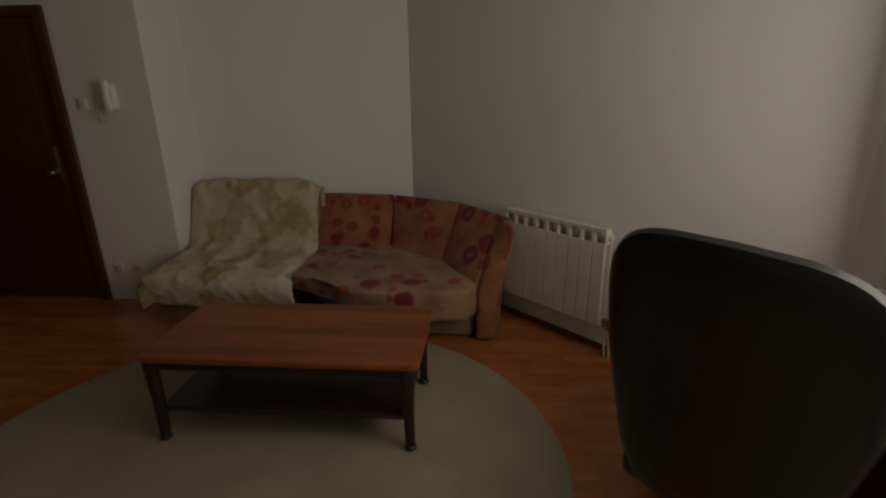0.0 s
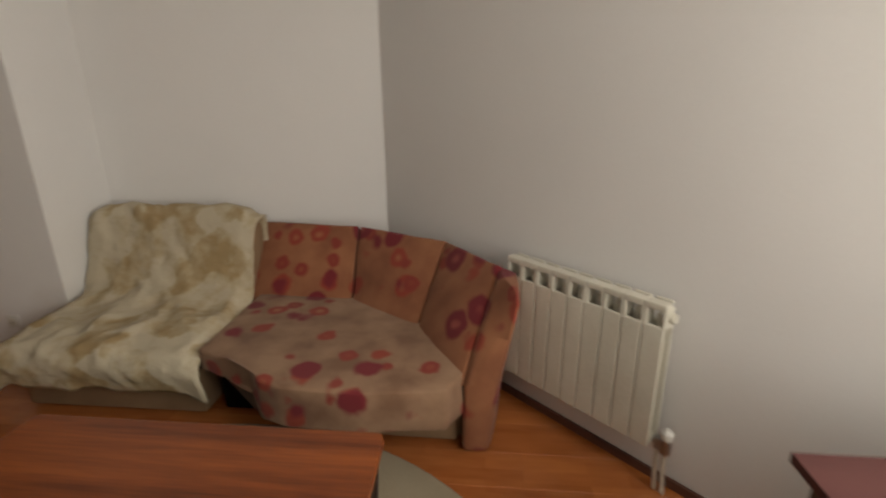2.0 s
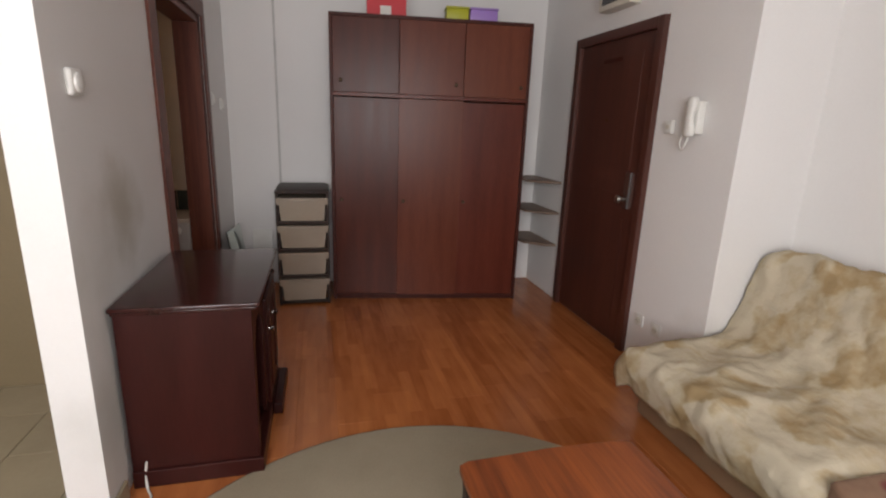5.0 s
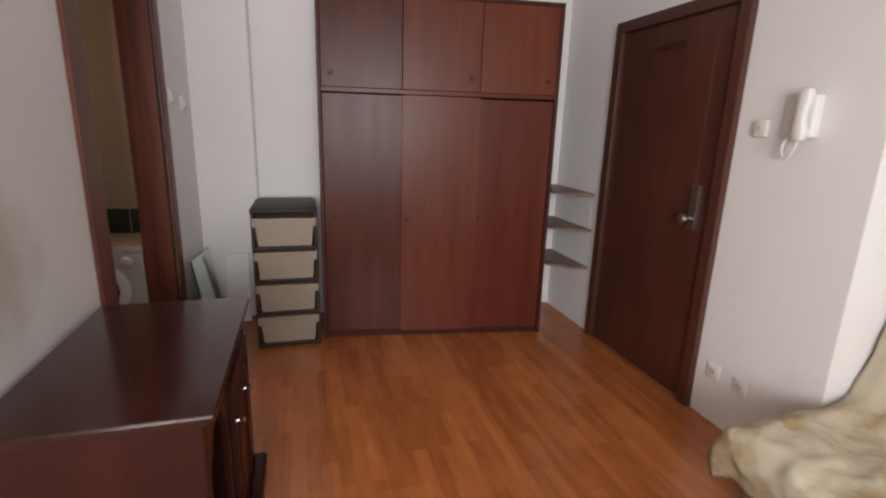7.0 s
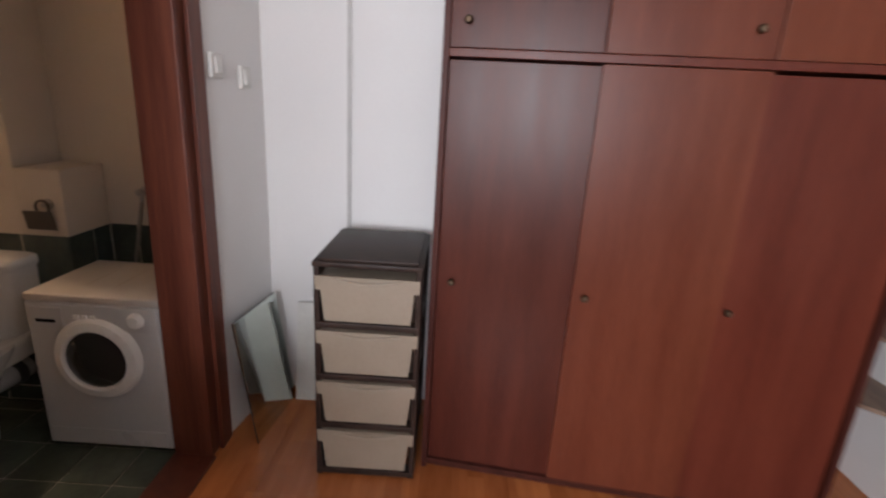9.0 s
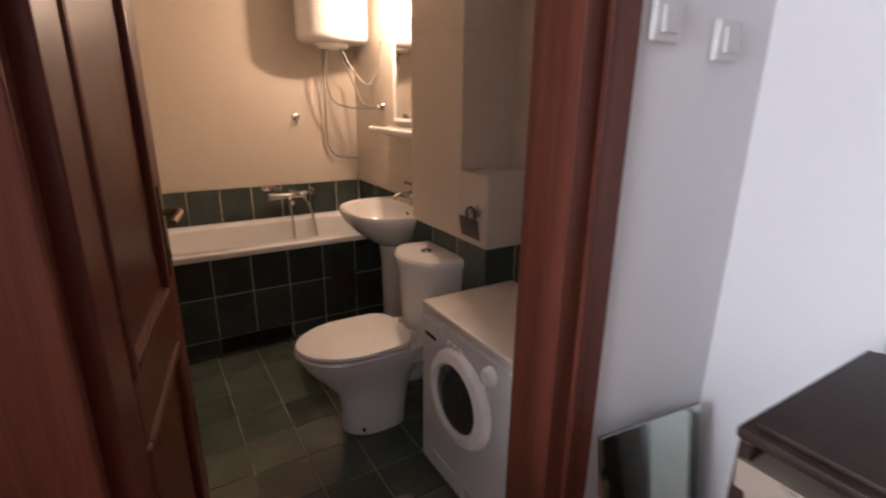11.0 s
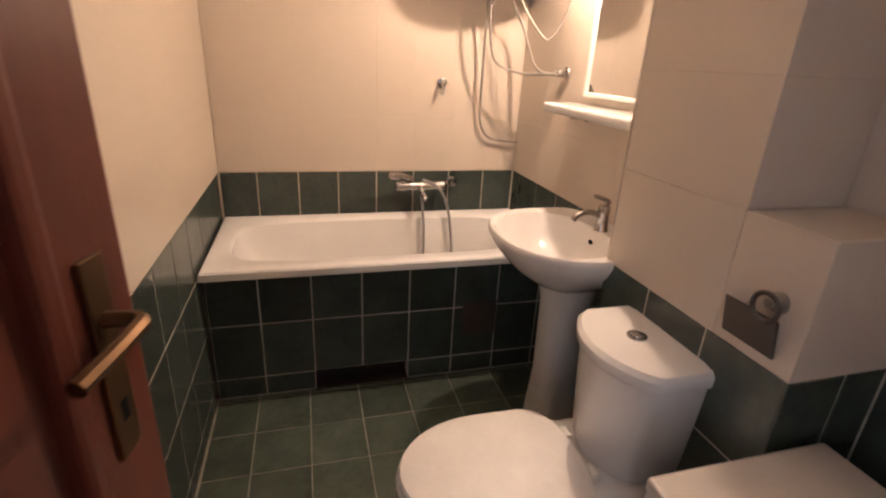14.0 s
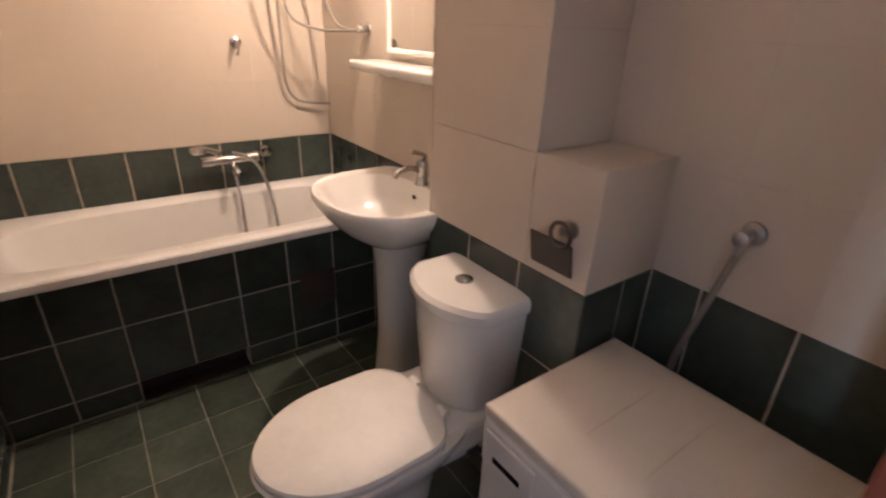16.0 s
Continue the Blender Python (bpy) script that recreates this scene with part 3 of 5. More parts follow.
bleaf = part("door_leaf", join(on_leaf(0, 0.115, 0.02, 2.03, -0.02, 0.02), on_leaf(L - 0.115, L, 0.02, 2.03, -0.02, 0.02), on_leaf(0.115, L - 0.115, 1.92, 2.03, -0.02, 0.02),
                               on_leaf(0.115, L - 0.115, 0.76, 0.90, -0.02, 0.02), on_leaf(0.115, L - 0.115, 0.02, 0.24, -0.02, 0.02)), BATHDOOR, bdoor)
for z0, z1 in ((0.24, 0.76), (0.90, 1.92)):
    part("panel", on_leaf(0.11, L - 0.11, z0 - 0.005, z1 + 0.005, -0.009, 0.009, 0.001), BATHDOOR, bleaf)
    part("moulding", join(on_leaf(0.110, 0.142, z0, z1, -0.027, 0.027, 0.009), on_leaf(L - 0.142, L - 0.110, z0, z1, -0.027, 0.027, 0.009),
                          on_leaf(0.140, L - 0.140, z0, z0 + 0.025, -0.027, 0.027, 0.009), on_leaf(0.140, L - 0.140, z1 - 0.025, z1, -0.027, 0.027, 0.009)), BATHDOOR, bleaf)
plate = part("handle_plate", on_leaf(L - 0.085, L - 0.045, 0.93, 1.17, 0.02, 0.026, 0.002), BRASS, bleaf, "worn brass plate")
lx = L - 0.065


def leaf_point(x, z, d):
    return LEAF @ Vector((L - x if flip else x, z, d))


part("lever", tube([leaf_point(lx, 1.10, 0.024), leaf_point(lx, 1.10, 0.06), leaf_point(lx - 0.03, 1.10, 0.066), leaf_point(lx - 0.11, 1.095, 0.06)], 0.009), BRASS, bleaf, "brass lever handle", True)
part("key_hole", on_leaf(lx - 0.006, lx + 0.006, 0.975, 1.0, 0.026, 0.0275, 0.0), SHADE_BLACK, bleaf)

# baseboards
d = (Vector(RAD_B) - Vector(SOFA_B)).normalized()
nrm = Vector((-d.y, d.x))
if nrm.x > 0:
    nrm = -nrm


def rad_at(s, off, z):
    """A place along the slanting wall: metres from the sofa corner, metres off the wall, height."""
    p = Vector(SOFA_B) + d * s + nrm * off
    return (p.x, p.y, z)


RADLEN = (Vector(RAD_B) - Vector(SOFA_B)).length


def rad_block(s0, s1, o0, o1, z0, z1, bevel=0.0):
    m = face_m((*SOFA_B, 0), (d.x, d.y, 0), (nrm.x, nrm.y, 0))
    if m.col[2][2] < 0:
        return box(s0, s1, o0, o1, -z1, -z0, bevel, 2, m)
    return box(s0, s1, o0, o1, z0, z1, bevel, 2, m)


whole("baseboard_radiator_wall", rad_block(0.02, RADLEN - 0.02, 0.001, 0.018, 0, 0.04, 0.004), BASEBOARD, "dark brown wooden baseboard", "baseboard", S)
whole("baseboard_wall_end", join(box(PE, PE + 0.010, 0.405, 0.550, 0, 0.075, 0.002), box(PE - 0.13, PE - 0.001, 0.538, 0.550, 0, 0.075, 0.002)), KITCHENTILE, "beige tile skirting", "baseboard", S)
whole("wall_kitchen", box(-2.894, -2.88, -1.9, BW, 0, 1.5), SPLASH, "tan oil-painted lower kitchen wall", "wall", S)
whole("threshold", box(-3.949, -3.041, 0.352, 0.525, -0.01, 0.012, 0.003), BATHDOOR, "wooden threshold of the bathroom door", "trim", S)

# ---- structure: bathroom ----
BX0, BX1, BY0 = -4.47, -2.99, -2.07
bfloor = whole("floor_bathroom", box(BX0 - 0.1, BX1 + 0.1, BY0 - 0.1, 0.36, -0.10, -0.003), FLOORGROUT, "dark green tiled bathroom floor with pale joints", "floor", S)
w_left = whole("wall_bathroom_left", box(BX1 + 0.006, -2.895, BY0 - 0.1, BW, -0.05, 2.52), PALEGROUT, "bathroom wall, beige tiles over dark green tiles", "wall", S)
w_back = whole("wall_bathroom_back", box(BX0 - 0.1, BX1 + 0.1, BY0 - 0.12, BY0 - 0.006, -0.05, 2.52), PALEGROUT, "bathroom end wall, beige tiles over dark green tiles", "wall", S)
NX0 = BX0 - 0.042               # the wall behind the washing machine lies deeper
w_right = whole("wall_bathroom_right", join(box(BX0 - 0.12, BX0 - 0.006, BY0, -0.5, -0.05, 2.52), box(BX0 - 0.12, NX0 - 0.006, -0.5, BW, -0.05, 2.52)), PALEGROUT, "bathroom wall, beige tiles over dark green tiles", "wall", S)
whole("ceiling_bathroom", box(BX0 - 0.12, -2.895, BY0 - 0.12, BW, 2.46, 2.56), CEIL, "plain white bathroom ceiling", "ceiling", S)
whole("wall_bathroom_front", join(box(NX0, -4.031, BW - 0.007, BW - 0.001, 0, 2.46), box(-3.0, -2.915, BW - 0.007, BW - 0.001, 0, 2.46)), WALL, "painted inner face of the bathroom door wall", "wall", S)
DX, DY0, DY1, DY2 = -4.256, -0.81, -0.39, -0.20
duct = whole("wall_duct", join(box(BX0 - 0.006, DX, DY0, DY1, -0.05, 2.46), box(NX0 - 0.006, DX, DY1, DY2, -0.05, 1.109), box(NX0 - 0.006, BX0 - 0.006, -0.49, DY1, -0.05, 2.46)), PALEGROUT, "boxed-in pipe duct tiled beige over dark green", "wall", S)

# ---- radiator ----
r0 = (Vector((0.344, 3.056)) - Vector(SOFA_B)).dot(d)
radiator = thing("radiator", rad_at(r0 + 0.37, 0.07, 0.19), "cream enamelled ribbed aluminium radiator on the wall", "radiator")
SEC = 0.0815
for i in range(9):
    s = r0 + i * SEC
    body = join(rad_block(s + 0.002, s + SEC - 0.002, 0.098, 0.112, 0.205, 0.702, 0.005), rad_block(s + 0.034, s + 0.047, 0.035, 0.080, 0.215, 0.74, 0.002),
                rad_block(s + 0.002, s + SEC - 0.002, 0.035, 0.045, 0.22, 0.70, 0.003), rad_block(s + 0.004, s + SEC - 0.004, 0.050, 0.090, 0.20, 0.245, 0.010),
                rad_block(s + 0.001, s + 0.011, 0.045, 0.110, 0.695, 0.770, 0.003),
                rad_block(s + SEC - 0.011, s + SEC - 0.001, 0.045, 0.110, 0.695, 0.770, 0.003), rad_block(s + 0.001, s + SEC - 0.001, 0.066, 0.112, 0.764, 0.790, 0.006),
                rad_block(s + 0.010, s + SEC - 0.010, 0.036, 0.050, 0.775, 0.788, 0.003))
    part("section", body, RADIATOR, radiator)
part("plug", rod(rad_at(r0 + 9 * SEC, 0.07, 0.735), rad_at(r0 + 9 * SEC + 0.018, 0.07, 0.735), 0.019), RADIATOR, radiator, "", True)
e = r0 + 9 * SEC
valve = part("valve", join(rod(rad_at(e, 0.07, 0.225), rad_at(e + 0.06, 0.07, 0.225), 0.013), rod(rad_at(e + 0.05, 0.07, 0.19), rad_at(e + 0.05, 0.07, 0.25), 0.018),
                           rod(rad_at(e + 0.02, 0.07, 0.20), rad_at(e + 0.02, 0.07, 0.245), 0.017)), STEEL, radiator, "nickel valve", True)
part("valve_knob", lathe(rad_at(e + 0.05, 0.07, 0.25), [(0.0, 0), (0.02, 0.002), (0.022, 0.03), (0.012, 0.042), (0, 0.043)], 16), WHITEPLASTIC, valve, "white plastic knob", True)
for o in (0.02, 0.05):
    part("pipe", tube([rad_at(e + o, 0.07, 0.20), rad_at(e + o, 0.068, 0.12), rad_at(e + o + 0.005, 0.06, 0.0)], 0.009), RADIATOR, radiator, "", True)

# ---- sofa, throw ----
sofa = thing("corner_sofa", (-0.45, 3.2, 0), "corner sofa in orange-tan cloth with crimson blooms, worn seat", "sofa")
seat_line = [(-1.04, 3.66), (-1.04, 2.80), (-0.93, 2.745), (-0.83, 2.73), (-0.74, 2.68), (-0.66, 2.585), (-0.56, 2.545), (-0.22, 2.53), (0.11, 2.575), (0.17, 2.70), (0.0, 3.22), (-0.48, 3.60)]
seat = prism(seat_line, 0.205, 0.40, 0.022, 3)
ruffle(seat, 0.012, 6, 3.0, 2)
for v in seat.verts:                    # the seat is thin over its cut-out corner
    if v.co.x < -0.69 and v.co.y < 3.1 and v.co.z < 0.33:
        v.co.z = 0.33 - 0.25 * (0.33 - v.co.z)
part("seat", seat, SEATCLOTH, sofa, "padded seat with a cut-out corner", True)
part("base", prism([(-1.02, 3.7), (-1.02, 3.12), (-0.78, 3.04), (-0.63, 2.80), (-0.15, 2.765), (0.13, 2.755), (0.16, 2.80), (0.02, 3.2), (-0.45, 3.66)], 0.02, 0.215, 0.012), BASECLOTH, sofa, "plain tan cloth base")
# solid black block under the thin seat corner, in place of its shade
part("seat_shade_block", box(-1.03, -0.70, 2.93, 3.12, 0.0, 0.22), SHADE_BLACK, sofa)
FOOT = [(-1.13, 3.40), (-0.49, 3.375), (-0.095, 3.095), (0.155, 2.665)]      # where the cushions meet the seat
HEAD = [(-1.14, 3.74), (-0.49, 3.645), (0.04, 3.375), (0.305, 3.02)]        # their front upper edge
for k in range(3):
    f0, f1, h0, h1 = (Vector((*p, z)) for p, z in ((FOOT[k], 0.36), (FOOT[k + 1], 0.36), (HEAD[k], 0.755), (HEAD[k + 1], 0.755)))
    out = (f1 - f0).cross(h0 - f0).normalized()
    if out.y < 0:
        out = -out
    bm = cushion(1.0, 0.10, 1.0, Matrix.Identity(4), k + 1.0, 0.032, 0.022)
    for v in bm.verts:
        g, up = min(max(v.co.x + 0.5, 0.012), 0.988), v.co.z
        v.co = f0.lerp(f1, g).lerp(h0.lerp(h1, g), up) + out * (v.co.y + 0.05) * (1 - 0.35 * up)
    bmesh.ops.recalc_face_normals(bm, faces=bm.faces[:])
    part("back_cushion", bm, FLORAL, sofa, "", True)
part("back_frame", prism([(-1.10, 3.87), (-1.10, 3.81), (-0.50, 3.75), (-0.02, 3.46), (0.28, 3.06), (0.33, 3.08), (0.09, 3.44), (-0.45, 3.85)], 0.02, 0.60, 0.012, 2), FLORAL, sofa, "upholstered back", True)


def wing_ring(z, a, b, c, d):
    """A rounded four-cornered outline: front inner, front outer, back outer, back inner corner."""
    ring = []
    for x, y, _ in oval(0, 0, 0, 1, 1, 24, 5.0):
        g, h = (x + 1) / 2, (y + 1) / 2
        ring.append(tuple((1 - h) * ((1 - g) * a[i] + g * b[i]) + h * ((1 - g) * d[i] + g * c[i]) for i in (0, 1)) + (z,))
    return ring


part("side_wing", stack([wing_ring(0.02, (0.150, 2.70), (0.282, 2.70), (0.33, 3.05), (0.20, 3.05)), wing_ring(0.20, (0.152, 2.67), (0.30, 2.69), (0.345, 3.05), (0.21, 3.05)),
                         wing_ring(0.37, (0.158, 2.645), (0.325, 2.685), (0.36, 3.05), (0.225, 3.05)), wing_ring(0.55, (0.225, 2.79), (0.362, 2.69), (0.385, 3.05), (0.27, 3.06)),
                         wing_ring(0.68, (0.280, 2.92), (0.388, 2.71), (0.40, 3.03), (0.305, 3.08)), wing_ring(0.722, (0.300, 2.95), (0.383, 2.75), (0.39, 3.02), (0.312, 3.07)),
                         wing_ring(0.735, (0.315, 2.97), (0.368, 2.80), (0.375, 3.00), (0.322, 3.05))]), FLORAL, sofa, "", True)

daybed = thing("sofa_module", (-1.56, 3.25, 0), "low sofa seat hidden under a plush throw", "sofa")
part("base", box(-2.02, -1.09, 2.86, 3.62, 0.015, 0.25, 0.015), BASECLOTH, daybed, "", True)
part("seat", box(-2.02, -1.08, 2.80, 3.55, 0.25, 0.37, 0.04, 3), BASECLOTH, daybed, "", True)
part("backrest", box(-1.98, -1.075, 3.42, 3.62, 0.36, 0.80, 0.05, 3, Matrix.Translation((0, 3.5, 0.36)) @ pose(0, 0, 0, -8, 0, 0) @ Matrix.Translation((0, -3.5, -0.36))), BASECLOTH, daybed, "", True)


def draped(profile, x0, x1, cols, seed):
    """A cloth that lies over a seat: profile of (y, z) from behind the back to the front hem."""
    pts = [Vector((0, *p)) for p in profile]
    line = []
    for a, b in zip(pts, pts[1:]):
        k = max(2, int((b - a).length / 0.016))
        line += [a.lerp(b, t / k) for t in range(k)]
    line.append(pts[-1])
    for _ in range(5):
        line = [line[0]] + [(p * 2 + q + r) / 4 for q, p, r in zip(line, line[1:], line[2:])] + [line[-1]]
    bm, grid = bmesh.new(), []
    for i, p in enumerate(line):
        row, f = [], i / (len(line) - 1)
        for j in range(cols + 1):
            g = j / cols
            edge = 0.03 * noise.noise(Vector((f * 6, seed, g * 2)))
            x = x0 + (x1 - x0) * g + (edge if g in (0, 1) else 0) - 0.05 * f * (1 - g) + 0.03 * f * g
            q = Vector((x, p.y, p.z))
            crease = abs(noise.noise(Vector((q.x * 4.5 + q.y * 2.5, q.y * 3, q.z * 3 + seed)))) + 0.35 * abs(noise.noise(q * 9 + Vector((0, seed, 0))))
            fold = 0.060 * (0.30 - crease) + 0.024 * noise.noise(q * 3.6 + Vector((seed, 0, 0))) + 0.022 * (0.22 - abs(noise.noise(Vector((q.x * 9 - q.y * 5, q.y * 8 + q.x * 3, q.z * 8 - seed))))) + 0.006 * noise.noise(q * 24)
            hem = 0.035 * noise.noise(Vector((g * 5, 7.0, seed))) * max(0, f - 0.8) * 5
            droop = 0.05 * (max(0, 0.08 - g) + max(0, g - 0.92)) / 0.08
            row.append(bm.verts.new(q + Vector((0, -abs(fold) * 0.6, fold * 0.7 + 0.012 - droop + hem))))
        grid.append(row)
    for a, b in zip(grid, grid[1:]):
        for j in range(cols):
            bm.faces.new((a[j], a[j + 1], b[j + 1], b[j]))
    bmesh.ops.recalc_face_normals(bm, faces=bm.faces[:])
    return bm


throw = whole("plush_throw", draped([(3.66, 0.66), (3.64, 0.86), (3.55, 0.885), (3.49, 0.84), (3.42, 0.60), (3.36, 0.46), (3.25, 0.415), (2.95, 0.40), (2.78, 0.385), (2.735, 0.30), (2.77, 0.17)], -2.03, -1.05, 64, 2.7),
              THROW, "cream and tan plush throw spread over the sofa seat and back", "throw", "", True)
solid = throw.modifiers.new("thickness", "SOLIDIFY")
solid.thickness = 0.014

# ---- coffee table, rug ----
rug = whole("rug", stack([oval(-0.78, 1.60, 0.0, 1.345, 1.205, 96), oval(-0.78, 1.60, 0.006, 1.35, 1.21, 96), oval(-0.78, 1.60, 0.011, 1.34, 1.20, 96)]), RUG, "large oval beige pile rug on the laminate floor", "rug", "", False)
TX0, TX1, TY0, TY1 = -1.285, -0.06, 1.665, 2.25
table = thing("coffee_table", (-0.67, 1.96, 0.011), "low coffee table with cherry-striped top and dark legs", "table")
top = prism([(TX0 + 0.015, TY0), (TX1 - 0.015, TY0), (TX1, TY0 + 0.03), (TX1 + 0.006, 1.96), (TX1, TY1 - 0.03), (TX1 - 0.015, TY1), (TX0 + 0.015, TY1), (TX0, TY1 - 0.03), (TX0 - 0.006, 1.96), (TX0, TY0 + 0.03)], 0.425, 0.452, 0.006, 2)
part("tabletop", top, TABLETOP, table)
part("apron", join(box(TX0 + 0.06, TX1 - 0.06, TY0 + 0.03, TY0 + 0.05, 0.375, 0.425, 0.002), box(TX0 + 0.06, TX1 - 0.06, TY1 - 0.05, TY1 - 0.03, 0.375, 0.425, 0.002)), DARKLEG, table)
part("lower_shelf", box(TX0 + 0.05, TX1 - 0.06, TY0 + 0.03, TY1 - 0.03, 0.165, 0.190, 0.004), DARKLEG, table)
for x, sx in ((TX0 + 0.035, -1), (TX1 - 0.05, 1)):
    for y in (TY0 + 0.035, TY1 - 0.035):
        leg = stack([oval(x, y, 0.425, 0.030, 0.024, 16, 4), oval(x, y, 0.36, 0.028, 0.022, 16, 4), oval(x - sx * 0.004, y, 0.22, 0.024, 0.020, 16, 4), oval(x - sx * 0.002, y, 0.06, 0.021, 0.018, 16, 4), oval(x, y, 0.035, 0.020, 0.018, 16, 4)])
        lg = part("leg", leg, DARKLEG, table, "", True)
        part("foot", lathe((x, y, 0.011), [(0.018, 0), (0.026, 0.006), (0.026, 0.018), (0.019, 0.026)], 16), BLACK, lg, "", True)

# ---- desk, office chair ----
desk = thing("desk", (1.23, 1.55, 0), "small desk with a dark red-brown top", "desk")
part("desktop", box(0.925, 1.535, 1.20, 1.905, 0.715, 0.74, 0.004), DESKTOP, desk)
for x0, x1 in ((0.96, 0.985), (1.475, 1.50)):
    part("side_panel", box(x0, x1, 1.25, 1.87, 0, 0.715, 0.002), DARKLEG, desk)
part("back_panel", box(0.985, 1.475, 1.83, 1.85, 0.25, 0.715, 0.002), DARKLEG, desk)

CHAIR = Matrix.Translation((0.748, 0.945, 0)) @ pose(0, 0, 0, 0, 0, -40)
chair = thing("office_chair", (0.80, 1.10, 0), "black leather office chair with a rounded back", "chair")


def chair_back():
    """A padded shell: a rounded outline in x and z, swept through its thickness and bowed."""
    def outline(s, y):
        ring = []
        for k in range(44):
            t = 2 * math.pi * k / 44
            c, n = math.cos(t), math.sin(t)
            px, pz = 0.285 * abs(c) ** 0.42 * (1 if c > 0 else -1), 0.37 * abs(n) ** 0.42 * (1 if n > 0 else -1)
            px *= 1 - 0.26 * max(0, -pz / 0.37) - 0.05 * max(0, pz / 0.37) ** 4
            px, pz = px * s, pz * s
            lean = -0.03 - 0.10 * (pz + 0.37) / 0.74 + 0.05 * math.cos(pz / 0.37 * 1.5)
            ring.append((px, y + lean + 0.035 * (px / 0.25) ** 2, 0.878 - 0.05 * px + pz - 0.05 * (px / 0.25) ** 2 * max(0, pz)))
        return ring
    bm = stack([outline(s, y) for s, y in ((0.3, -0.045), (0.7, -0.043), (0.9, -0.036), (0.98, -0.020), (1.0, 0.0), (0.98, 0.022), (0.9, 0.04), (0.7, 0.048), (0.3, 0.05))])
    bm.transform(CHAIR)
    return bm


part("backrest", chair_back(), LEATHER, chair, "", True)
part("seat", box(-0.24, 0.24, 0.06, 0.52, 0.43, 0.52, 0.04, 3, CHAIR), LEATHER, chair, "", True)
part("back_bar", join(box(-0.04, 0.04, -0.045, 0.02, 0.40, 0.60, 0.01, 2, CHAIR), box(-0.04, 0.04, -0.02, 0.25, 0.39, 0.415, 0.008, 2, CHAIR)), BLACK, chair)
gas = rod((0, 0.28, 0.09), (0, 0.28, 0.43), 0.026)
gas.transform(CHAIR)
part("gas_lift", gas, BLACK, chair, "", True)
for k in range(5):
    a = 2 * math.pi * k / 5 + 0.3
    c, s = math.cos(a), math.sin(a)
    bm = rod((0, 0.28, 0.105), (0.27 * c, 0.28 + 0.27 * s, 0.075), 0.024, 0.016, 10)
    bm.transform(CHAIR)
    lg = part("star_leg", bm, BLACK, chair, "", True)
    bm = rod((0.27 * c - 0.02 * s, 0.28 + 0.27 * s + 0.02 * c, 0.028), (0.27 * c + 0.02 * s, 0.28 + 0.27 * s - 0.02 * c, 0.028), 0.028, None, 14)
    bm.transform(CHAIR)
    part("castor", bm, RUBBER, lg, "", True)

# ---- wardrobe and what stands about it ----
wl, wr = Vector((-3.980, 1.376, 0)), Vector((-3.765, 2.880, 0))
wu = (wr - wl).normalized()
WL = (wr - wl).length
WM = face_m(wl, wu, (0, 0, 1))             # x along the front, y up, z out of the front
if WM.col[2][0] < 0:
    raise ValueError("wardrobe faces the wall")


def on_ward(x0, x1, z0, z1, d0, d1, bevel=0.002):
    return box(x0, x1, z0, z1, d0, d1, bevel, 2, WM)


WH, WS = 2.19, 1.625
wardrobe = thing("wardrobe", (-4.0, 2.13, 0), "tall dark red-brown wardrobe with sliding doors and top lockers", "wardrobe", turn=-11.5)
for x0 in (0, WL - 0.022):
    part("side_panel", on_ward(x0, x0 + 0.022, 0, WH, -0.38, 0.0), WARD_EDGE, wardrobe)
part("top_board", on_ward(0.022, WL - 0.022, WH - 0.022, WH, -0.38, 0.0), WARD_EDGE, wardrobe)
part("bottom_board", on_ward(0.022, WL - 0.022, 0, 0.03, -0.38, -0.02), WARD_EDGE, wardrobe)
part("back_panel", on_ward(0.022, WL - 0.022, 0.03, WH - 0.022, -0.38, -0.365, 0.0), WARD_EDGE, wardrobe)
part("cross_rail", on_ward(0.022, WL - 0.022, WS - 0.010, WS + 0.016, -0.36, -0.004), WARD_TONES[2], wardrobe, "dividing rail")
third = (WL - 0.044) / 3
for i in range(3):
    x0 = 0.022 + i * third
    depth = (-0.022, -0.006, -0.020)[i]
    lower = part("sliding_door", on_ward(x0 + 0.001, x0 + third + (0.006 if i < 2 else -0.002), 0.032, WS - 0.014 - (0.004, 0.0, 0.008)[i], depth - 0.014, depth), WARD_TONES[i], wardrobe)
    kx = (x0 + 0.055, x0 + 0.045, x0 + 0.035)[i]
    kn = lathe((0, 0, 0), [(0.0, 0), (0.008, 0.001), (0.010, 0.012), (0.014, 0.018), (0.009, 0.026), (0, 0.027)], 14)
    kn.transform(WM @ Matrix.Translation((kx, 0.83, depth)))
    part("knob", kn, AGED, lower, "", True)
    upper = part("locker_door", on_ward(x0 + 0.002, x0 + third - 0.002, WS + 0.018, WH - 0.024, -0.020, -0.003), WARD_TONES[(0, 1, 3)[i]], wardrobe)
    kx = (x0 + 0.06, x0 + third - 0.06, x0 + third - 0.05)[i]
    kn = lathe((0, 0, 0), [(0.0, 0), (0.008, 0.001), (0.010, 0.012), (0.014, 0.018), (0.009, 0.026), (0, 0.027)], 14)
    kn.transform(WM @ Matrix.Translation((kx, WS + 0.10, -0.003)))
    part("knob", kn, AGED, upper, "", True)
part("track", on_ward(0.022, WL - 0.022, 0.03, 0.042, -0.04, -0.002, 0.001), WARD_EDGE, wardrobe)


def ward_block(x0, x1, z0, z1, d0, d1, bevel):
    return on_ward(x0, x1, WH + z0, WH + z1, d0, d1, bevel)


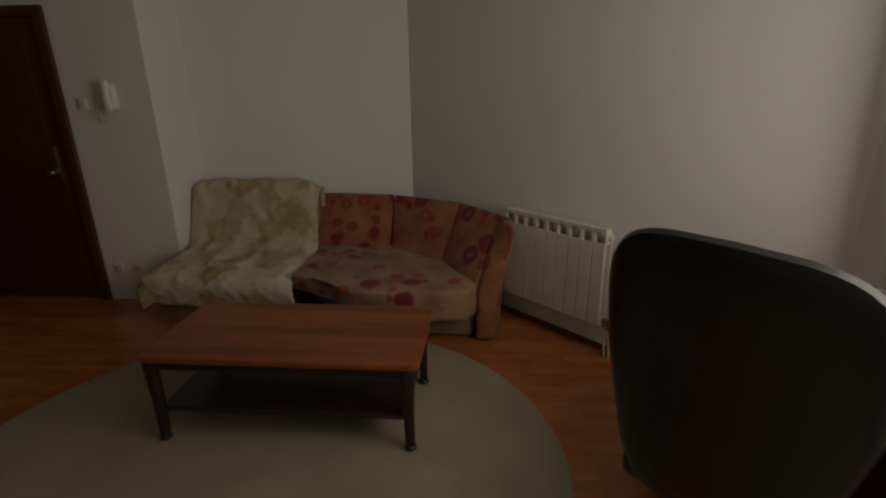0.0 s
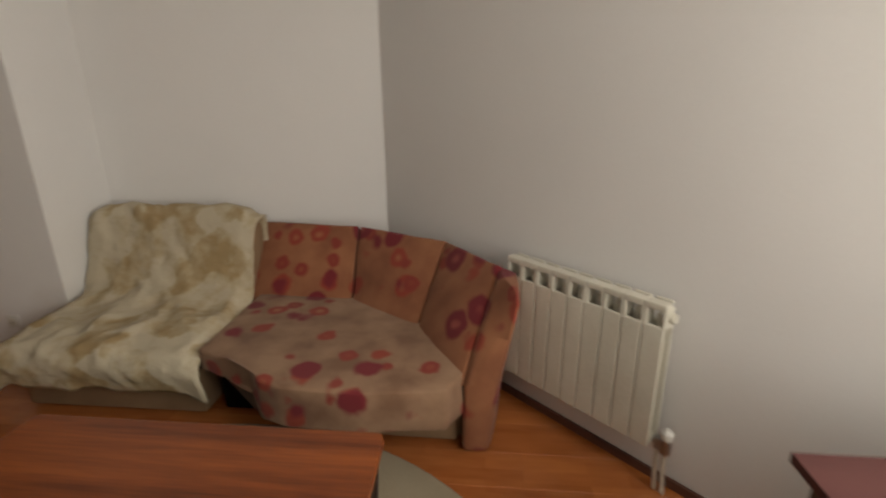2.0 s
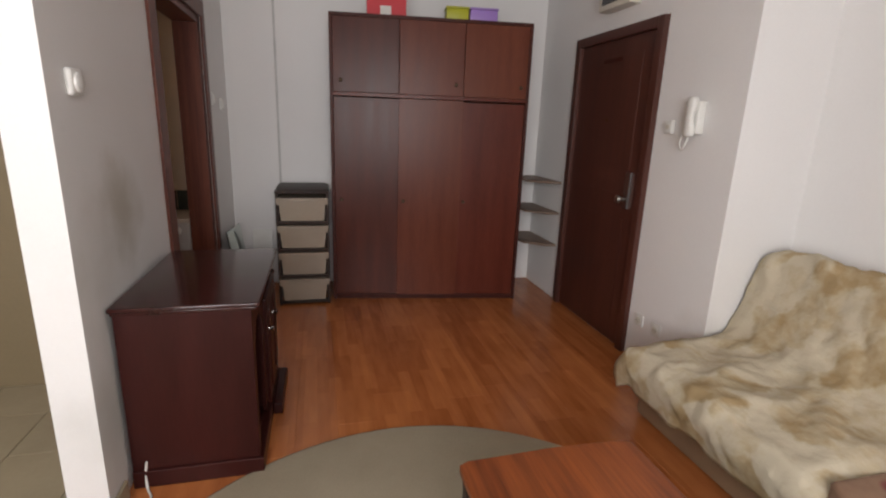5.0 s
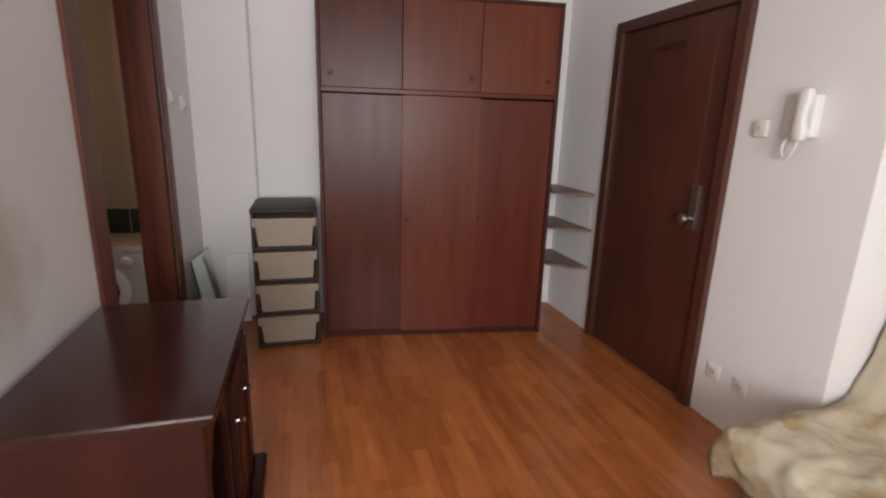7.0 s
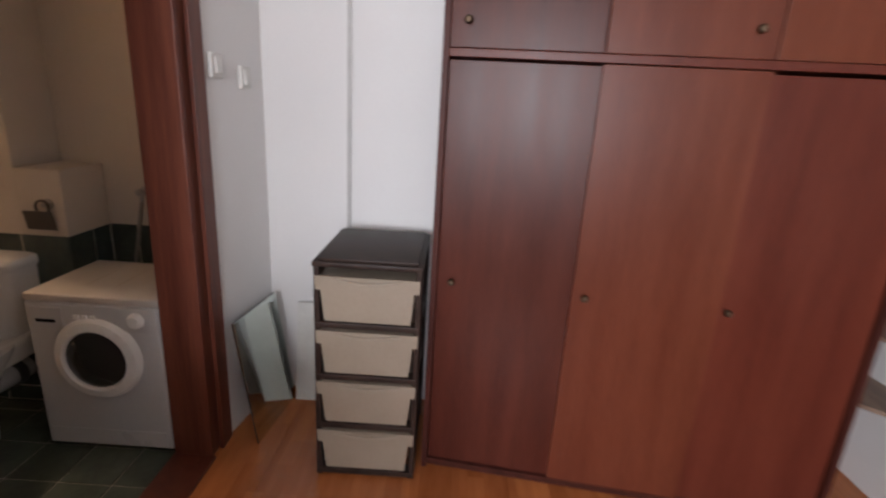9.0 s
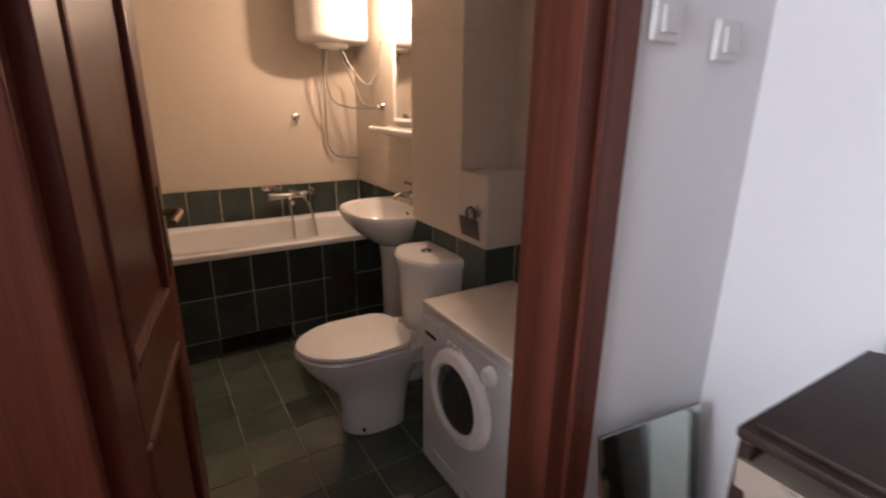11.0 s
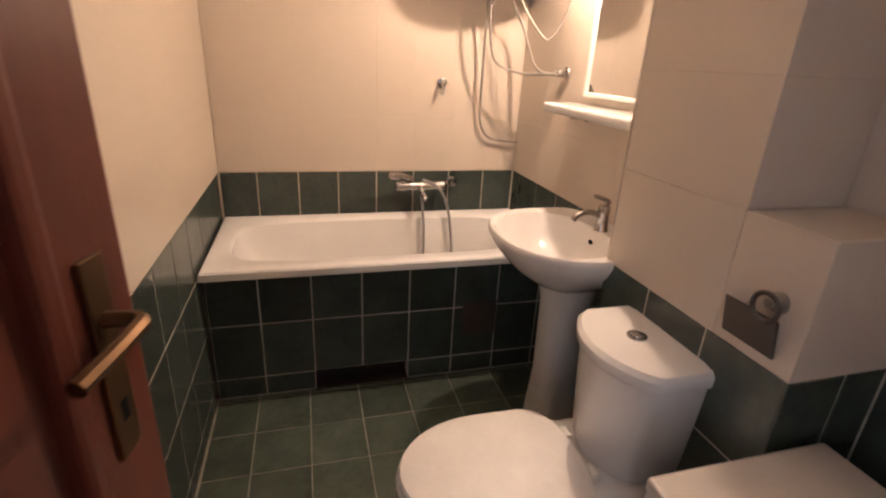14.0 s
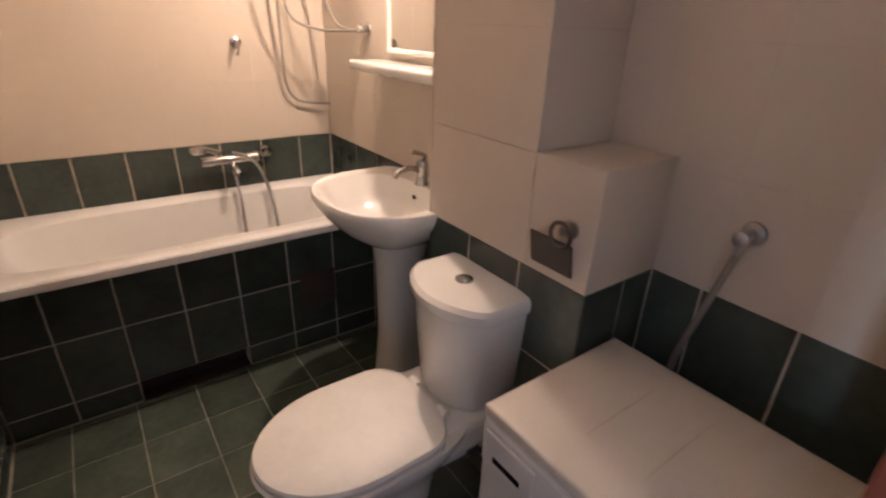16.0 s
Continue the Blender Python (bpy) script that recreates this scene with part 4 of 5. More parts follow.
red = thing("picture_box", tuple(WM @ Vector((0.42, WH, -0.12))), "red cardboard box with a pale patch on the wardrobe", "box")
part("body", ward_block(0.27, 0.56, 0.0, 0.16, -0.22, -0.06, 0.004), RED, red)
part("patch", ward_block(0.37, 0.45, 0.01, 0.07, -0.0605, -0.058, 0.0), CORD, red)
for nm, x0, x1, mt, lb in (("plastic_case", 0.86, 1.03, LIME, "lime yellow plastic case on the wardrobe"), ("plastic_tub", 1.04, 1.25, LILAC, "lilac plastic tub lying on the wardrobe")):
    c = thing(nm, tuple(WM @ Vector(((x0 + x1) / 2, WH, -0.13))), lb, "case")
    part("body", ward_block(x0, x1, 0.0, 0.085, -0.22, -0.06, 0.012), mt, c, "", True)
    part("rim", ward_block(x0 - 0.004, x1 + 0.004, 0.085, 0.098, -0.224, -0.056, 0.004), mt, c)

# corner shelves beside the wardrobe
for z in (1.005, 0.748, 0.472):
    whole("corner_shelf", prism([(-4.33, 3.238), (-4.34, 2.99), (-3.93, 2.99), (-3.80, 3.13), (-3.775, 3.238)], z - 0.018, z, 0.003, 1), SHELFWOOD, "brown corner shelf fixed to the white wall", "shelf", "", False, "shelves beside the door")

# drawer tower
tower = thing("drawer_tower", (-4.1, 1.16, 0), "plastic drawer tower, dark brown frame and taupe drawers", "drawers")
TY, TW, TB, TF = 0.958, 0.392, -4.38, -3.90
posts = [box(x0, x1, y0, y0 + 0.022, 0.0, 0.885, 0.005) for x0, x1 in ((TF - 0.10, TF), (TB, TB + 0.05)) for y0 in (TY, TY + TW - 0.022)]
part("frame", join(*posts), DRAWERFRAME, tower)
part("lid", join(box(TB, TF + 0.006, TY - 0.004, TY + TW + 0.004, 0.885, 0.905, 0.006), box(TB + 0.02, TF - 0.015, TY + 0.015, TY + TW - 0.015, 0.903, 0.915, 0.005)), DRAWERFRAME, tower, "dark brown lid with a raised field", True)
for i in range(4):
    z = 0.03 + i * 0.214
    part("rail", join(box(TF - 0.05, TF + 0.004, TY + 0.004, TY + TW - 0.004, z - 0.022, z, 0.004), box(TB + 0.02, TF - 0.05, TY + 0.004, TY + 0.022, z - 0.014, z, 0.002), box(TB + 0.02, TF - 0.05, TY + TW - 0.022, TY + TW - 0.004, z - 0.014, z, 0.002)), DRAWERFRAME, tower)
    rings = []
    for f, gx in ((0.0, 0.016), (0.70, 0.004), (0.705, -0.014), (1.0, -0.016)):
        zz = z + 0.004 + 0.176 * f
        rings.append([(TB + 0.03, TY + 0.022 + gx, zz), (TF + 0.010 * f - 0.004, TY + 0.022 + gx, zz), (TF + 0.010 * f - 0.004, TY + TW - 0.022 - gx, zz), (TB + 0.03, TY + TW - 0.022 - gx, zz)])
    dr = part("drawer", stack(rings), DRAWER, tower)
    part("grip", tube([(TF + 0.006, TY + 0.07, z + 0.172), (TF + 0.012, TY + TW / 2, z + 0.160), (TF + 0.006, TY + TW - 0.07, z + 0.172)], 0.006), DRAWER, dr, "", True)

# panes and boards leaning in the corner
LEAN = Matrix.Translation((-4.05, 0.661, 0.0)) @ pose(0, 0, 0, 0, 0, 173.8) @ pose(0, 0, 0, -8.7, 0, 0)
loose = thing("loose_mirror", (-4.23, 0.68, 0), "frameless mirror sheet leaning on the wall in the corner", "mirror")
part("glass", box(0.002, 0.370, -0.005, 0.0, 0.002, 0.564, 0.0006, 1, LEAN), GREENMIRROR, loose)
part("backing", box(0, 0.372, 0.0005, 0.004, 0, 0.566, 0.0006, 1, LEAN), DARKLEG, loose, "dark backing sheet")
whole("white_board", box(-0.008, 0.008, 0.0, 0.16, 0, 0.50, 0.003, 2, Matrix.Translation((-4.40, 0.715, 0.0)) @ pose(0, 0, 0, 0, -9, 0)), WHITEPLASTIC, "white board leaning in the corner", "board")
whole("cable_trunking", box(-4.493, -4.480, 0.955, 0.972, 0, 2.5, 0.002), surface("trunking_grey", (0.44, 0.43, 0.41), (0.52, 0.51, 0.49), 8, 0.5), "thin grey cable trunking up the wall", "trunking")


def wall_box(name, x, z, w, h, t, face, sign, mat, label, category, round_=0.008):
    """A small fitting on a wall that faces along y."""
    ob = thing(name, (x, face, z), label, category)
    y0, y1 = sorted((face, face + sign * t))
    part("plate", box(x - w / 2, x + w / 2, y0, y1, z - h / 2, z + h / 2, round_, 3), mat, ob, "", True)
    return ob, face + sign * t


for x, z in ((-4.166, 1.553), (-4.36, 1.522)):
    sw, y = wall_box("light_switch", x, z, 0.09, 0.09, 0.018, LW + (-4.098 - x) * SKEW, 1, WHITEPLASTIC, "white plastic light switch on the wall", "switch")
    part("rocker", box(x - 0.024, x + 0.024, y - 0.002, y + 0.008, z - 0.028, z + 0.028, 0.003, 2, Matrix.Translation((0, y, z)) @ pose(0, 0, 0, 5, 0, 0) @ Matrix.Translation((0, -y, -z))), WHITEPLASTIC, sw)
sw, y = wall_box("light_switch", -1.93, 1.515, 0.085, 0.085, 0.022, 0.534, 1, WHITEPLASTIC, "white round-edged light switch on the scuffed wall", "switch", 0.012)
part("rocker", lathe((-1.93, y - 0.004, 1.515), [(0.031, 0), (0.030, 0.010), (0.024, 0.014), (0.0, 0.015)], 24, "y"), WHITEPLASTIC, sw, "", True)
for x in (-2.58, -2.42):
    so, y = wall_box("wall_socket", x, 0.27, 0.078, 0.078, 0.010, 3.24, -1, WHITEPLASTIC, "white wall socket low on the wall", "socket")
    part("well", lathe((x, y - 0.002, 0.27), [(0.022, 0), (0.021, 0.004), (0.016, 0.0045), (0, 0.0045)], 20, "-y"), RADIATOR, so, "", True)
    for dx in (-0.0095, 0.0095):
        part("pin_hole", rod((x + dx, y - 0.006, 0.27), (x + dx, y - 0.0075, 0.27), 0.003, None, 8), SHADE_BLACK, so)

inter = thing("intercom", (-2.36, 3.24, 1.52), "white wall intercom with a telephone receiver", "intercom")
part("back_plate", box(-2.455, -2.345, 3.205, 3.2395, 1.405, 1.62, 0.012, 3), WHITEPLASTIC, inter, "", True)
part("cradle", box(-2.365, -2.285, 3.185, 3.2395, 1.410, 1.615, 0.012, 3), WHITEPLASTIC, inter, "", True)
part("receiver", stack([oval(-2.325, 3.165 + dy, z, 0.033 * g, 0.026 * g, 16, 3.0) for z, dy, g in ((1.392, 0, 0.5), (1.398, 0, 0.85), (1.415, 0, 1.0), (1.45, 0, 1.0), (1.475, -0.006, 0.82), (1.51, -0.010, 0.78), (1.55, -0.006, 0.82), (1.575, 0, 1.0), (1.615, 0, 1.0), (1.635, 0, 0.85), (1.641, 0, 0.5))]), WHITEPLASTIC, inter, "", True)
part("cord", tube([(-2.33, 3.17, 1.395), (-2.345, 3.165, 1.34), (-2.39, 3.18, 1.305), (-2.425, 3.19, 1.35), (-2.415, 3.20, 1.41)], 0.006), WHITEPLASTIC, inter, "coiled white cord", True)
for piece in inter.children:              # a small model, four fifths of the usual size
    piece.data.transform(Matrix.Translation((-2.37, 3.24, 1.51)) @ Matrix.Scale(0.82, 4) @ Matrix.Translation((2.37, -3.24, -1.51)))
jb, y = wall_box("junction_box", -2.55, 1.463, 0.065, 0.075, 0.024, 3.24, -1, WHITEPLASTIC, "small white junction box beside the intercom", "junction box")
part("button", lathe((-2.55, y + 0.002, 1.463), [(0.014, 0), (0.013, 0.006), (0, 0.0065)], 16, "-y"), RADIATOR, jb, "", True)

fuse = thing("fuse_box", (-3.15, 3.24, 2.20), "cream fuse box with a dark window above the door", "fuse box")
part("body", box(-3.33, -2.98, 3.15, 3.2395, 2.20, 2.45, 0.010, 3), RADIATOR, fuse, "", True)
part("window", box(-3.285, -3.09, 3.144, 3.152, 2.235, 2.40, 0.002), DARKGLASS, fuse, "dark smoked window")

# ---- low cabinet ----
cab = thing("low_cabinet", (-2.40, 0.82, 0), "glossy mahogany low cabinet with moulded top and doors", "cabinet")
CX0, CX1, CY0, CY1, CZ = -2.72, -1.945, 0.550, 1.02, 0.757
part("top", join(box(CX0 - 0.03, CX1 + 0.03, CY0 - 0.005, CY1 + 0.035, CZ - 0.018, CZ, 0.007, 3), box(CX0 - 0.018, CX1 + 0.018, CY0, CY1 + 0.022, CZ - 0.034, CZ - 0.018, 0.006, 2)), MAHOG_TOP, cab, "", True)
part("plinth", box(CX0 - 0.012, CX1 + 0.012, CY0, CY1 + 0.014, 0, 0.075, 0.006), MAHOG, cab)
for x0, x1 in ((CX0, CX0 + 0.022), (CX1 - 0.022, CX1)):
    part("side_panel", box(x0, x1, CY0, CY1, 0.075, CZ - 0.034, 0.003), MAHOG, cab)
part("bottom_board", box(CX0 + 0.022, CX1 - 0.022, CY0, CY1 - 0.02, 0.075, 0.095), MAHOG, cab)
part("back_panel", box(CX0 + 0.022, CX1 - 0.022, CY0, CY0 + 0.008, 0.095, CZ - 0.034), MAHOG, cab)
part("inner_shelf", box(CX0 + 0.022, CX1 - 0.022, CY0 + 0.01, CY1 - 0.05, 0.40, 0.418), MAHOG, cab)
part("frieze", box(CX0 + 0.022, CX1 - 0.022, CY1 - 0.018, CY1, CZ - 0.13, CZ - 0.034, 0.002), MAHOG, cab)
part("divider", box(-2.31, -2.29, CY0 + 0.01, CY1 - 0.004, 0.095, CZ - 0.13), MAHOG, cab)
arch = [box(CX1 - 0.045, CX1 - 0.022, CY1 - 0.018, CY1, 0.095, CZ - 0.13, 0.002), box(-2.29, -2.25, CY1 - 0.018, CY1, 0.095, CZ - 0.13, 0.002)]
for k in range(4):
    t0 = 0.05 * (4 - k) / 4
    arch.append(box(CX1 - 0.045 - t0 * 1.4, CX1 - 0.04, CY1 - 0.017, CY1 - 0.001, CZ - 0.13 - 0.02 * (k + 1), CZ - 0.13 - 0.02 * k, 0.0))
    arch.append(box(-2.255, -2.25 + t0 * 1.4, CY1 - 0.017, CY1 - 0.001, CZ - 0.13 - 0.02 * (k + 1), CZ - 0.13 - 0.02 * k, 0.0))
part("arched_opening", join(*arch), MAHOG, cab, "open niche with rounded upper corners")
for x0, x1, kx in ((-2.515, -2.315, -2.345), (-2.718, -2.52, -2.55)):
    dd = part("door", box(x0, x1, CY1 - 0.004, CY1 + 0.014, 0.10, CZ - 0.135, 0.003), MAHOG, cab)
    part("door_field", box(x0 + 0.05, x1 - 0.05, CY1 + 0.012, CY1 + 0.022, 0.16, CZ - 0.20, 0.008, 2), MAHOG, dd)
    part("knob", lathe((kx, CY1 + 0.014, 0.47), [(0.007, 0), (0.006, 0.010), (0.013, 0.016), (0.014, 0.022), (0.008, 0.028), (0, 0.029)], 14, "y"), CHROME, dd, "", True)
part("drawer_knob", lathe((-2.60, CY1, CZ - 0.085), [(0.007, 0), (0.006, 0.010), (0.013, 0.016), (0.014, 0.022), (0.008, 0.028), (0, 0.029)], 14, "y"), CHROME, cab, "", True)
part("foot_block", box(CX0 - 0.02, CX0 + 0.36, CY1 + 0.014, CY1 + 0.06, 0, 0.06, 0.008), MAHOG, cab)

whole("white_cable", tube([(-1.99, 0.62, 0.20), (-1.945, 0.60, 0.10), (-1.925, 0.60, 0.012), (-1.86, 0.63, 0.006), (-1.78, 0.60, 0.006), (-1.70, 0.66, 0.006), (-1.62, 0.60, 0.006), (-1.50, 0.52, 0.006)], 0.0045), CORD, "white cable trailing over the floor beside the cabinet", "cable", "", True)

# ---- bathroom things ----
TUBF, RIM = -1.385, 0.612
tub = thing("bathtub", ((BX0 + BX1) / 2, -1.7, 0), "white enamel bathtub built in behind a tiled apron", "bathtub")


def tub_shell():
    cx, cy, hx, hy = (BX0 + BX1) / 2, (TUBF + BY0 + 0.004) / 2, (BX1 - BX0) / 2 - 0.002, (TUBF - BY0 - 0.004) / 2
    def block(z, wx, wy):
        """A rectangle sampled by the same directions as the well, with true corners."""
        ring = []
        for x, y, _ in oval(0, 0, 0, hx - 0.065, hy - 0.060, 64, 5.0):
            f = 1 / max(abs(x) / wx, abs(y) / wy)
            ring.append((cx + x * f, cy + y * f, z))
        for sx in (-1, 1):
            for sy in (-1, 1):
                k = min(range(64), key=lambda i: (ring[i][0] - cx - sx * wx) ** 2 + (ring[i][1] - cy - sy * wy) ** 2)
                ring[k] = (cx + sx * wx, cy + sy * wy, z)
        return ring

    rings = [block(RIM - 0.035, hx, hy), block(RIM - 0.008, hx, hy), block(RIM, hx - 0.007, hy - 0.007)]
    for dx, z, sx, sy, pw in ((0.0, RIM - 0.001, hx - 0.068, hy - 0.078, 5.0), (0.0, RIM - 0.012, hx - 0.083, hy - 0.092, 4.6), (0.0, RIM - 0.10, hx - 0.10, hy - 0.105, 4.4), (-0.03, RIM - 0.28, hx - 0.16, hy - 0.13, 4.0), (-0.04, RIM - 0.37, hx - 0.22, hy - 0.14, 3.6), (-0.04, RIM - 0.39, hx - 0.34, hy - 0.2, 3.0)):
        rings.append(oval(cx + dx, cy, z, sx, sy, 64, pw))
    bm = bmesh.new()
    made = [[bm.verts.new(q) for q in r] for r in rings]
    for g, h in zip(made, made[1:]):
        for k in range(64):
            bm.faces.new((g[k], g[(k + 1) % 64], h[(k + 1) % 64], h[k]))
    bm.faces.new(made[-1])
    bmesh.ops.recalc_face_normals(bm, faces=bm.faces[:])
    return bm


part("shell", tub_shell(), ENAMEL, tub, "", True)
AY = -1.466
apron = part("apron", join(box(BX0, BX1, AY - 0.07, AY - 0.006, 0.090, RIM - 0.036), box(BX0, -3.7875, AY - 0.07, AY - 0.006, 0, 0.090), box(-3.3825, BX1, AY - 0.07, AY - 0.006, 0, 0.090)), PALEGROUT, tub)
# back, top and floor of the gap are dark-coloured to stand for its shade
part("base_gap", join(box(-3.79, -3.38, AY - 0.10, AY - 0.07, 0, 0.092), box(-3.787, -3.383, AY - 0.07, AY - 0.008, 0.086, 0.089), box(-3.787, -3.383, AY - 0.07, AY - 0.001, -0.004, 0.001)), DARKLEG, tub, "gap where base tiles are missing, lined dark for its shade")
hatch = part("hatch", box(-4.19, -4.03, AY + 0.001, AY + 0.006, 0.20, 0.37, 0.003), surface("brown_hatch", (0.030, 0.020, 0.016), (0.05, 0.033, 0.026), 8, 0.5), tub, "brown inspection hatch")
part("overflow", lathe((-3.93, BY0 + 0.085, 0.50), [(0.0, 0), (0.025, 0.001), (0.022, 0.006), (0, 0.007)], 20, "y"), CHROME, tub, "", True)

mix = thing("bath_mixer", (-3.93, BY0, 0.77), "chrome bath mixer with a shower hose on the tiled wall", "mixer tap")
part("body", join(rod((-4.02, BY0 + 0.07, 0.765), (-3.86, BY0 + 0.07, 0.765), 0.021), rod((-3.99, BY0 + 0.002, 0.765), (-3.99, BY0 + 0.07, 0.765), 0.016), rod((-3.87, BY0 + 0.002, 0.765), (-3.87, BY0 + 0.07, 0.765), 0.016)), CHROME, mix, "", True)
for x0, x1 in ((-4.065, -4.02), (-3.86, -3.815)):
    part("handwheel", rod((x0, BY0 + 0.07, 0.765), (x1, BY0 + 0.07, 0.765), 0.026, 0.022, 10), CHROME, mix, "", True)
part("spout", tube([(-3.94, BY0 + 0.07, 0.755), (-3.94, BY0 + 0.11, 0.745), (-3.94, BY0 + 0.18, 0.735), (-3.94, BY0 + 0.19, 0.715)], 0.013), CHROME, mix, "", True)
part("hand_shower", join(rod((-3.90, BY0 + 0.075, 0.80), (-3.81, BY0 + 0.115, 0.838), 0.012, 0.014), lathe((-3.80, BY0 + 0.12, 0.825), [(0.03, -0.008), (0.034, 0.0), (0.03, 0.016), (0.012, 0.022)], 20)), CHROME, mix, "chrome hand shower in its cradle", True)
part("hose", tube([(-3.945, BY0 + 0.075, 0.745), (-3.948, BY0 + 0.13, 0.60), (-3.955, BY0 + 0.17, 0.35), (-4.02, BY0 + 0.20, 0.265), (-4.09, BY0 + 0.19, 0.34), (-4.085, BY0 + 0.14, 0.60), (-4.04, BY0 + 0.10, 0.75), (-3.95, BY0 + 0.085, 0.80)], 0.0075, 8), STEEL, mix, "ribbed metal shower hose", True)
stopc = thing("stop_valve", (-4.12, BY0, 0.77), "chrome stop valve on the tiled wall", "valve")
part("rosette", lathe((-4.12, BY0 + 0.001, 0.77), [(0.03, 0), (0.028, 0.006), (0.012, 0.010), (0.012, 0.03), (0.02, 0.032), (0.018, 0.05), (0, 0.052)], 20, "y"), CHROME, stopc, "", True)
hook = thing("wall_hook", (-4.05, BY0, 1.26), "chrome shower hook on the wall", "hook")
part("rosette", lathe((-4.05, BY0 + 0.001, 1.265), [(0.024, 0), (0.023, 0.006), (0.010, 0.010), (0.010, 0.03), (0, 0.031)], 20, "y"), CHROME, hook, "", True)
part("arm", tube([(-4.05, BY0 + 0.03, 1.265), (-4.045, BY0 + 0.05, 1.25), (-4.04, BY0 + 0.055, 1.225), (-4.035, BY0 + 0.06, 1.215)], 0.008), CHROME, hook, "", True)

# water heater
boiler = thing("water_heater", (-4.245, -1.83, 1.70), "white cylindrical water heater hung in the corner", "water heater")
part("tank", lathe((-4.245, -1.835, 1.70), [(0.12, 0.0), (0.19, 0.006), (0.212, 0.025), (0.217, 0.05), (0.217, 0.66), (0.20, 0.70), (0.10, 0.72)], 48), ENAMEL, boiler, "", True)
part("bottom_cover", lathe((-4.245, -1.835, 1.675), [(0.06, 0), (0.09, 0.004), (0.10, 0.026)], 32), WHITEPLASTIC, boiler, "", True)
part("bracket", box(-4.36, -4.13, BY0 + 0.001, BY0 + 0.03, 2.15, 2.19, 0.002), STEEL, boiler)
for k, (x, ends) in enumerate(((-4.30, [(-4.38, -1.90, 1.52), (-4.41, -1.80, 1.36), (-4.44, -1.66, 1.33), (-4.465, -1.60, 1.335)]), (-4.20, [(-4.20, -1.86, 1.55), (-4.24, -1.88, 1.38), (-4.34, -1.83, 1.33), (-4.42, -1.70, 1.33), (-4.465, -1.62, 1.34)]))):
    part("water_hose", tube([(x, -1.84, 1.70), (x - 0.005, -1.86, 1.62)] + ends, 0.0062), HOSE, boiler, "braided hose", True)
part("power_cord", tube([(-4.27, -1.78, 1.69), (-4.31, -1.76, 1.60), (-4.36, -1.70, 1.50), (-4.40, -1.66, 1.47), (-4.44, -1.62, 1.56), (-4.462, -1.60, 1.72)], 0.0045), HOSE, boiler, "", True)
part("drain_tube", tube([(-4.20, -1.90, 1.70), (-4.225, -1.98, 1.52), (-4.235, -2.01, 1.30), (-4.245, -2.03, 1.10), (-4.29, -2.04, 1.015), (-4.37, -2.04, 0.99), (-4.46, -2.03, 0.985)], 0.0062), HOSE, boiler, "", True)
wv = thing("heater_valve", (BX0, -1.61, 1.34), "chrome angle valves below the water heater", "valve")
part("rosette", lathe((BX0 + 0.001, -1.61, 1.34), [(0.026, 0), (0.024, 0.006), (0.011, 0.01), (0.011, 0.03), (0.018, 0.032), (0.015, 0.046), (0, 0.048)], 20, "x"), CHROME, wv, "", True)

# basin on its pedestal
BCX, BCY = -4.24, -1.06
basin = thing("washbasin", (BCX, BCY, 0), "white ceramic washbasin on a pedestal", "washbasin")


def basin_ring(f, z, grow=1.0, n=48):
    """A basin outline: flat at the wall, round to the front."""
    ring = []
    for k in range(n):
        a = 2 * math.pi * k / n
        c, s = math.cos(a), math.sin(a)
        x = (0.255 if c > 0 else 0.215) * abs(c) ** (0.95 if c > 0 else 0.30) * (1 if c > 0 else -1)
        y = 0.285 * abs(s) ** 0.85 * (1 if s > 0 else -1)
        ring.append((BX0 + 0.225 + x * f * grow + (1 - f) * -0.02, BCY + y * f, z))
    return ring


bowl = bmesh.new()
loops = [basin_ring(0.34, 0.64), basin_ring(0.50, 0.665), basin_ring(0.76, 0.72), basin_ring(0.93, 0.775), basin_ring(1.0, 0.812), basin_ring(1.0, 0.828), basin_ring(0.985, 0.834)]
made = [[bowl.verts.new(q) for q in r] for r in loops]
inner = []
for sx, sy, z, pw in ((0.185, 0.240, 0.830, 2.4), (0.175, 0.228, 0.815, 2.4), (0.15, 0.195, 0.76, 2.3), (0.10, 0.13, 0.715, 2.1), (0.03, 0.035, 0.70, 2.0)):
    inner.append([bowl.verts.new((BX0 + 0.275 + x, BCY + y, z)) for x, y, _ in oval(0, 0, 0, sx, sy, 48, pw)])
made += inner
for g, h in zip(made, made[1:]):
    for k in range(48):
        bowl.faces.new((g[k], g[(k + 1) % 48], h[(k + 1) % 48], h[k]))
bowl.faces.new(made[0][::-1])
bowl.faces.new(made[-1])
bmesh.ops.recalc_face_normals(bowl, faces=bowl.faces[:])
part("bowl", bowl, CERAMIC, basin, "", True)
part("pedestal", stack([oval(BX0 + 0.18, BCY, z, rx, ry, 32, 2.4) for z, rx, ry in ((0.0, 0.105, 0.105), (0.03, 0.100, 0.100), (0.25, 0.085, 0.082), (0.55, 0.09, 0.09), (0.66, 0.105, 0.115), (0.70, 0.11, 0.12))]), CERAMIC, basin, "", True)
part("overflow_hole", rod((BX0 + 0.115, BCY, 0.790), (BX0 + 0.122, BCY, 0.787), 0.008), SHADE_BLACK, basin)
part("drain", lathe((BX0 + 0.275, BCY, 0.700), [(0.0, 0), (0.022, 0.001), (0.018, 0.004), (0, 0.0045)], 20), CHROME, basin, "", True)
tap = thing("basin_tap", (-4.385, BCY, 0.833), "chrome single-lever tap on the basin", "tap")
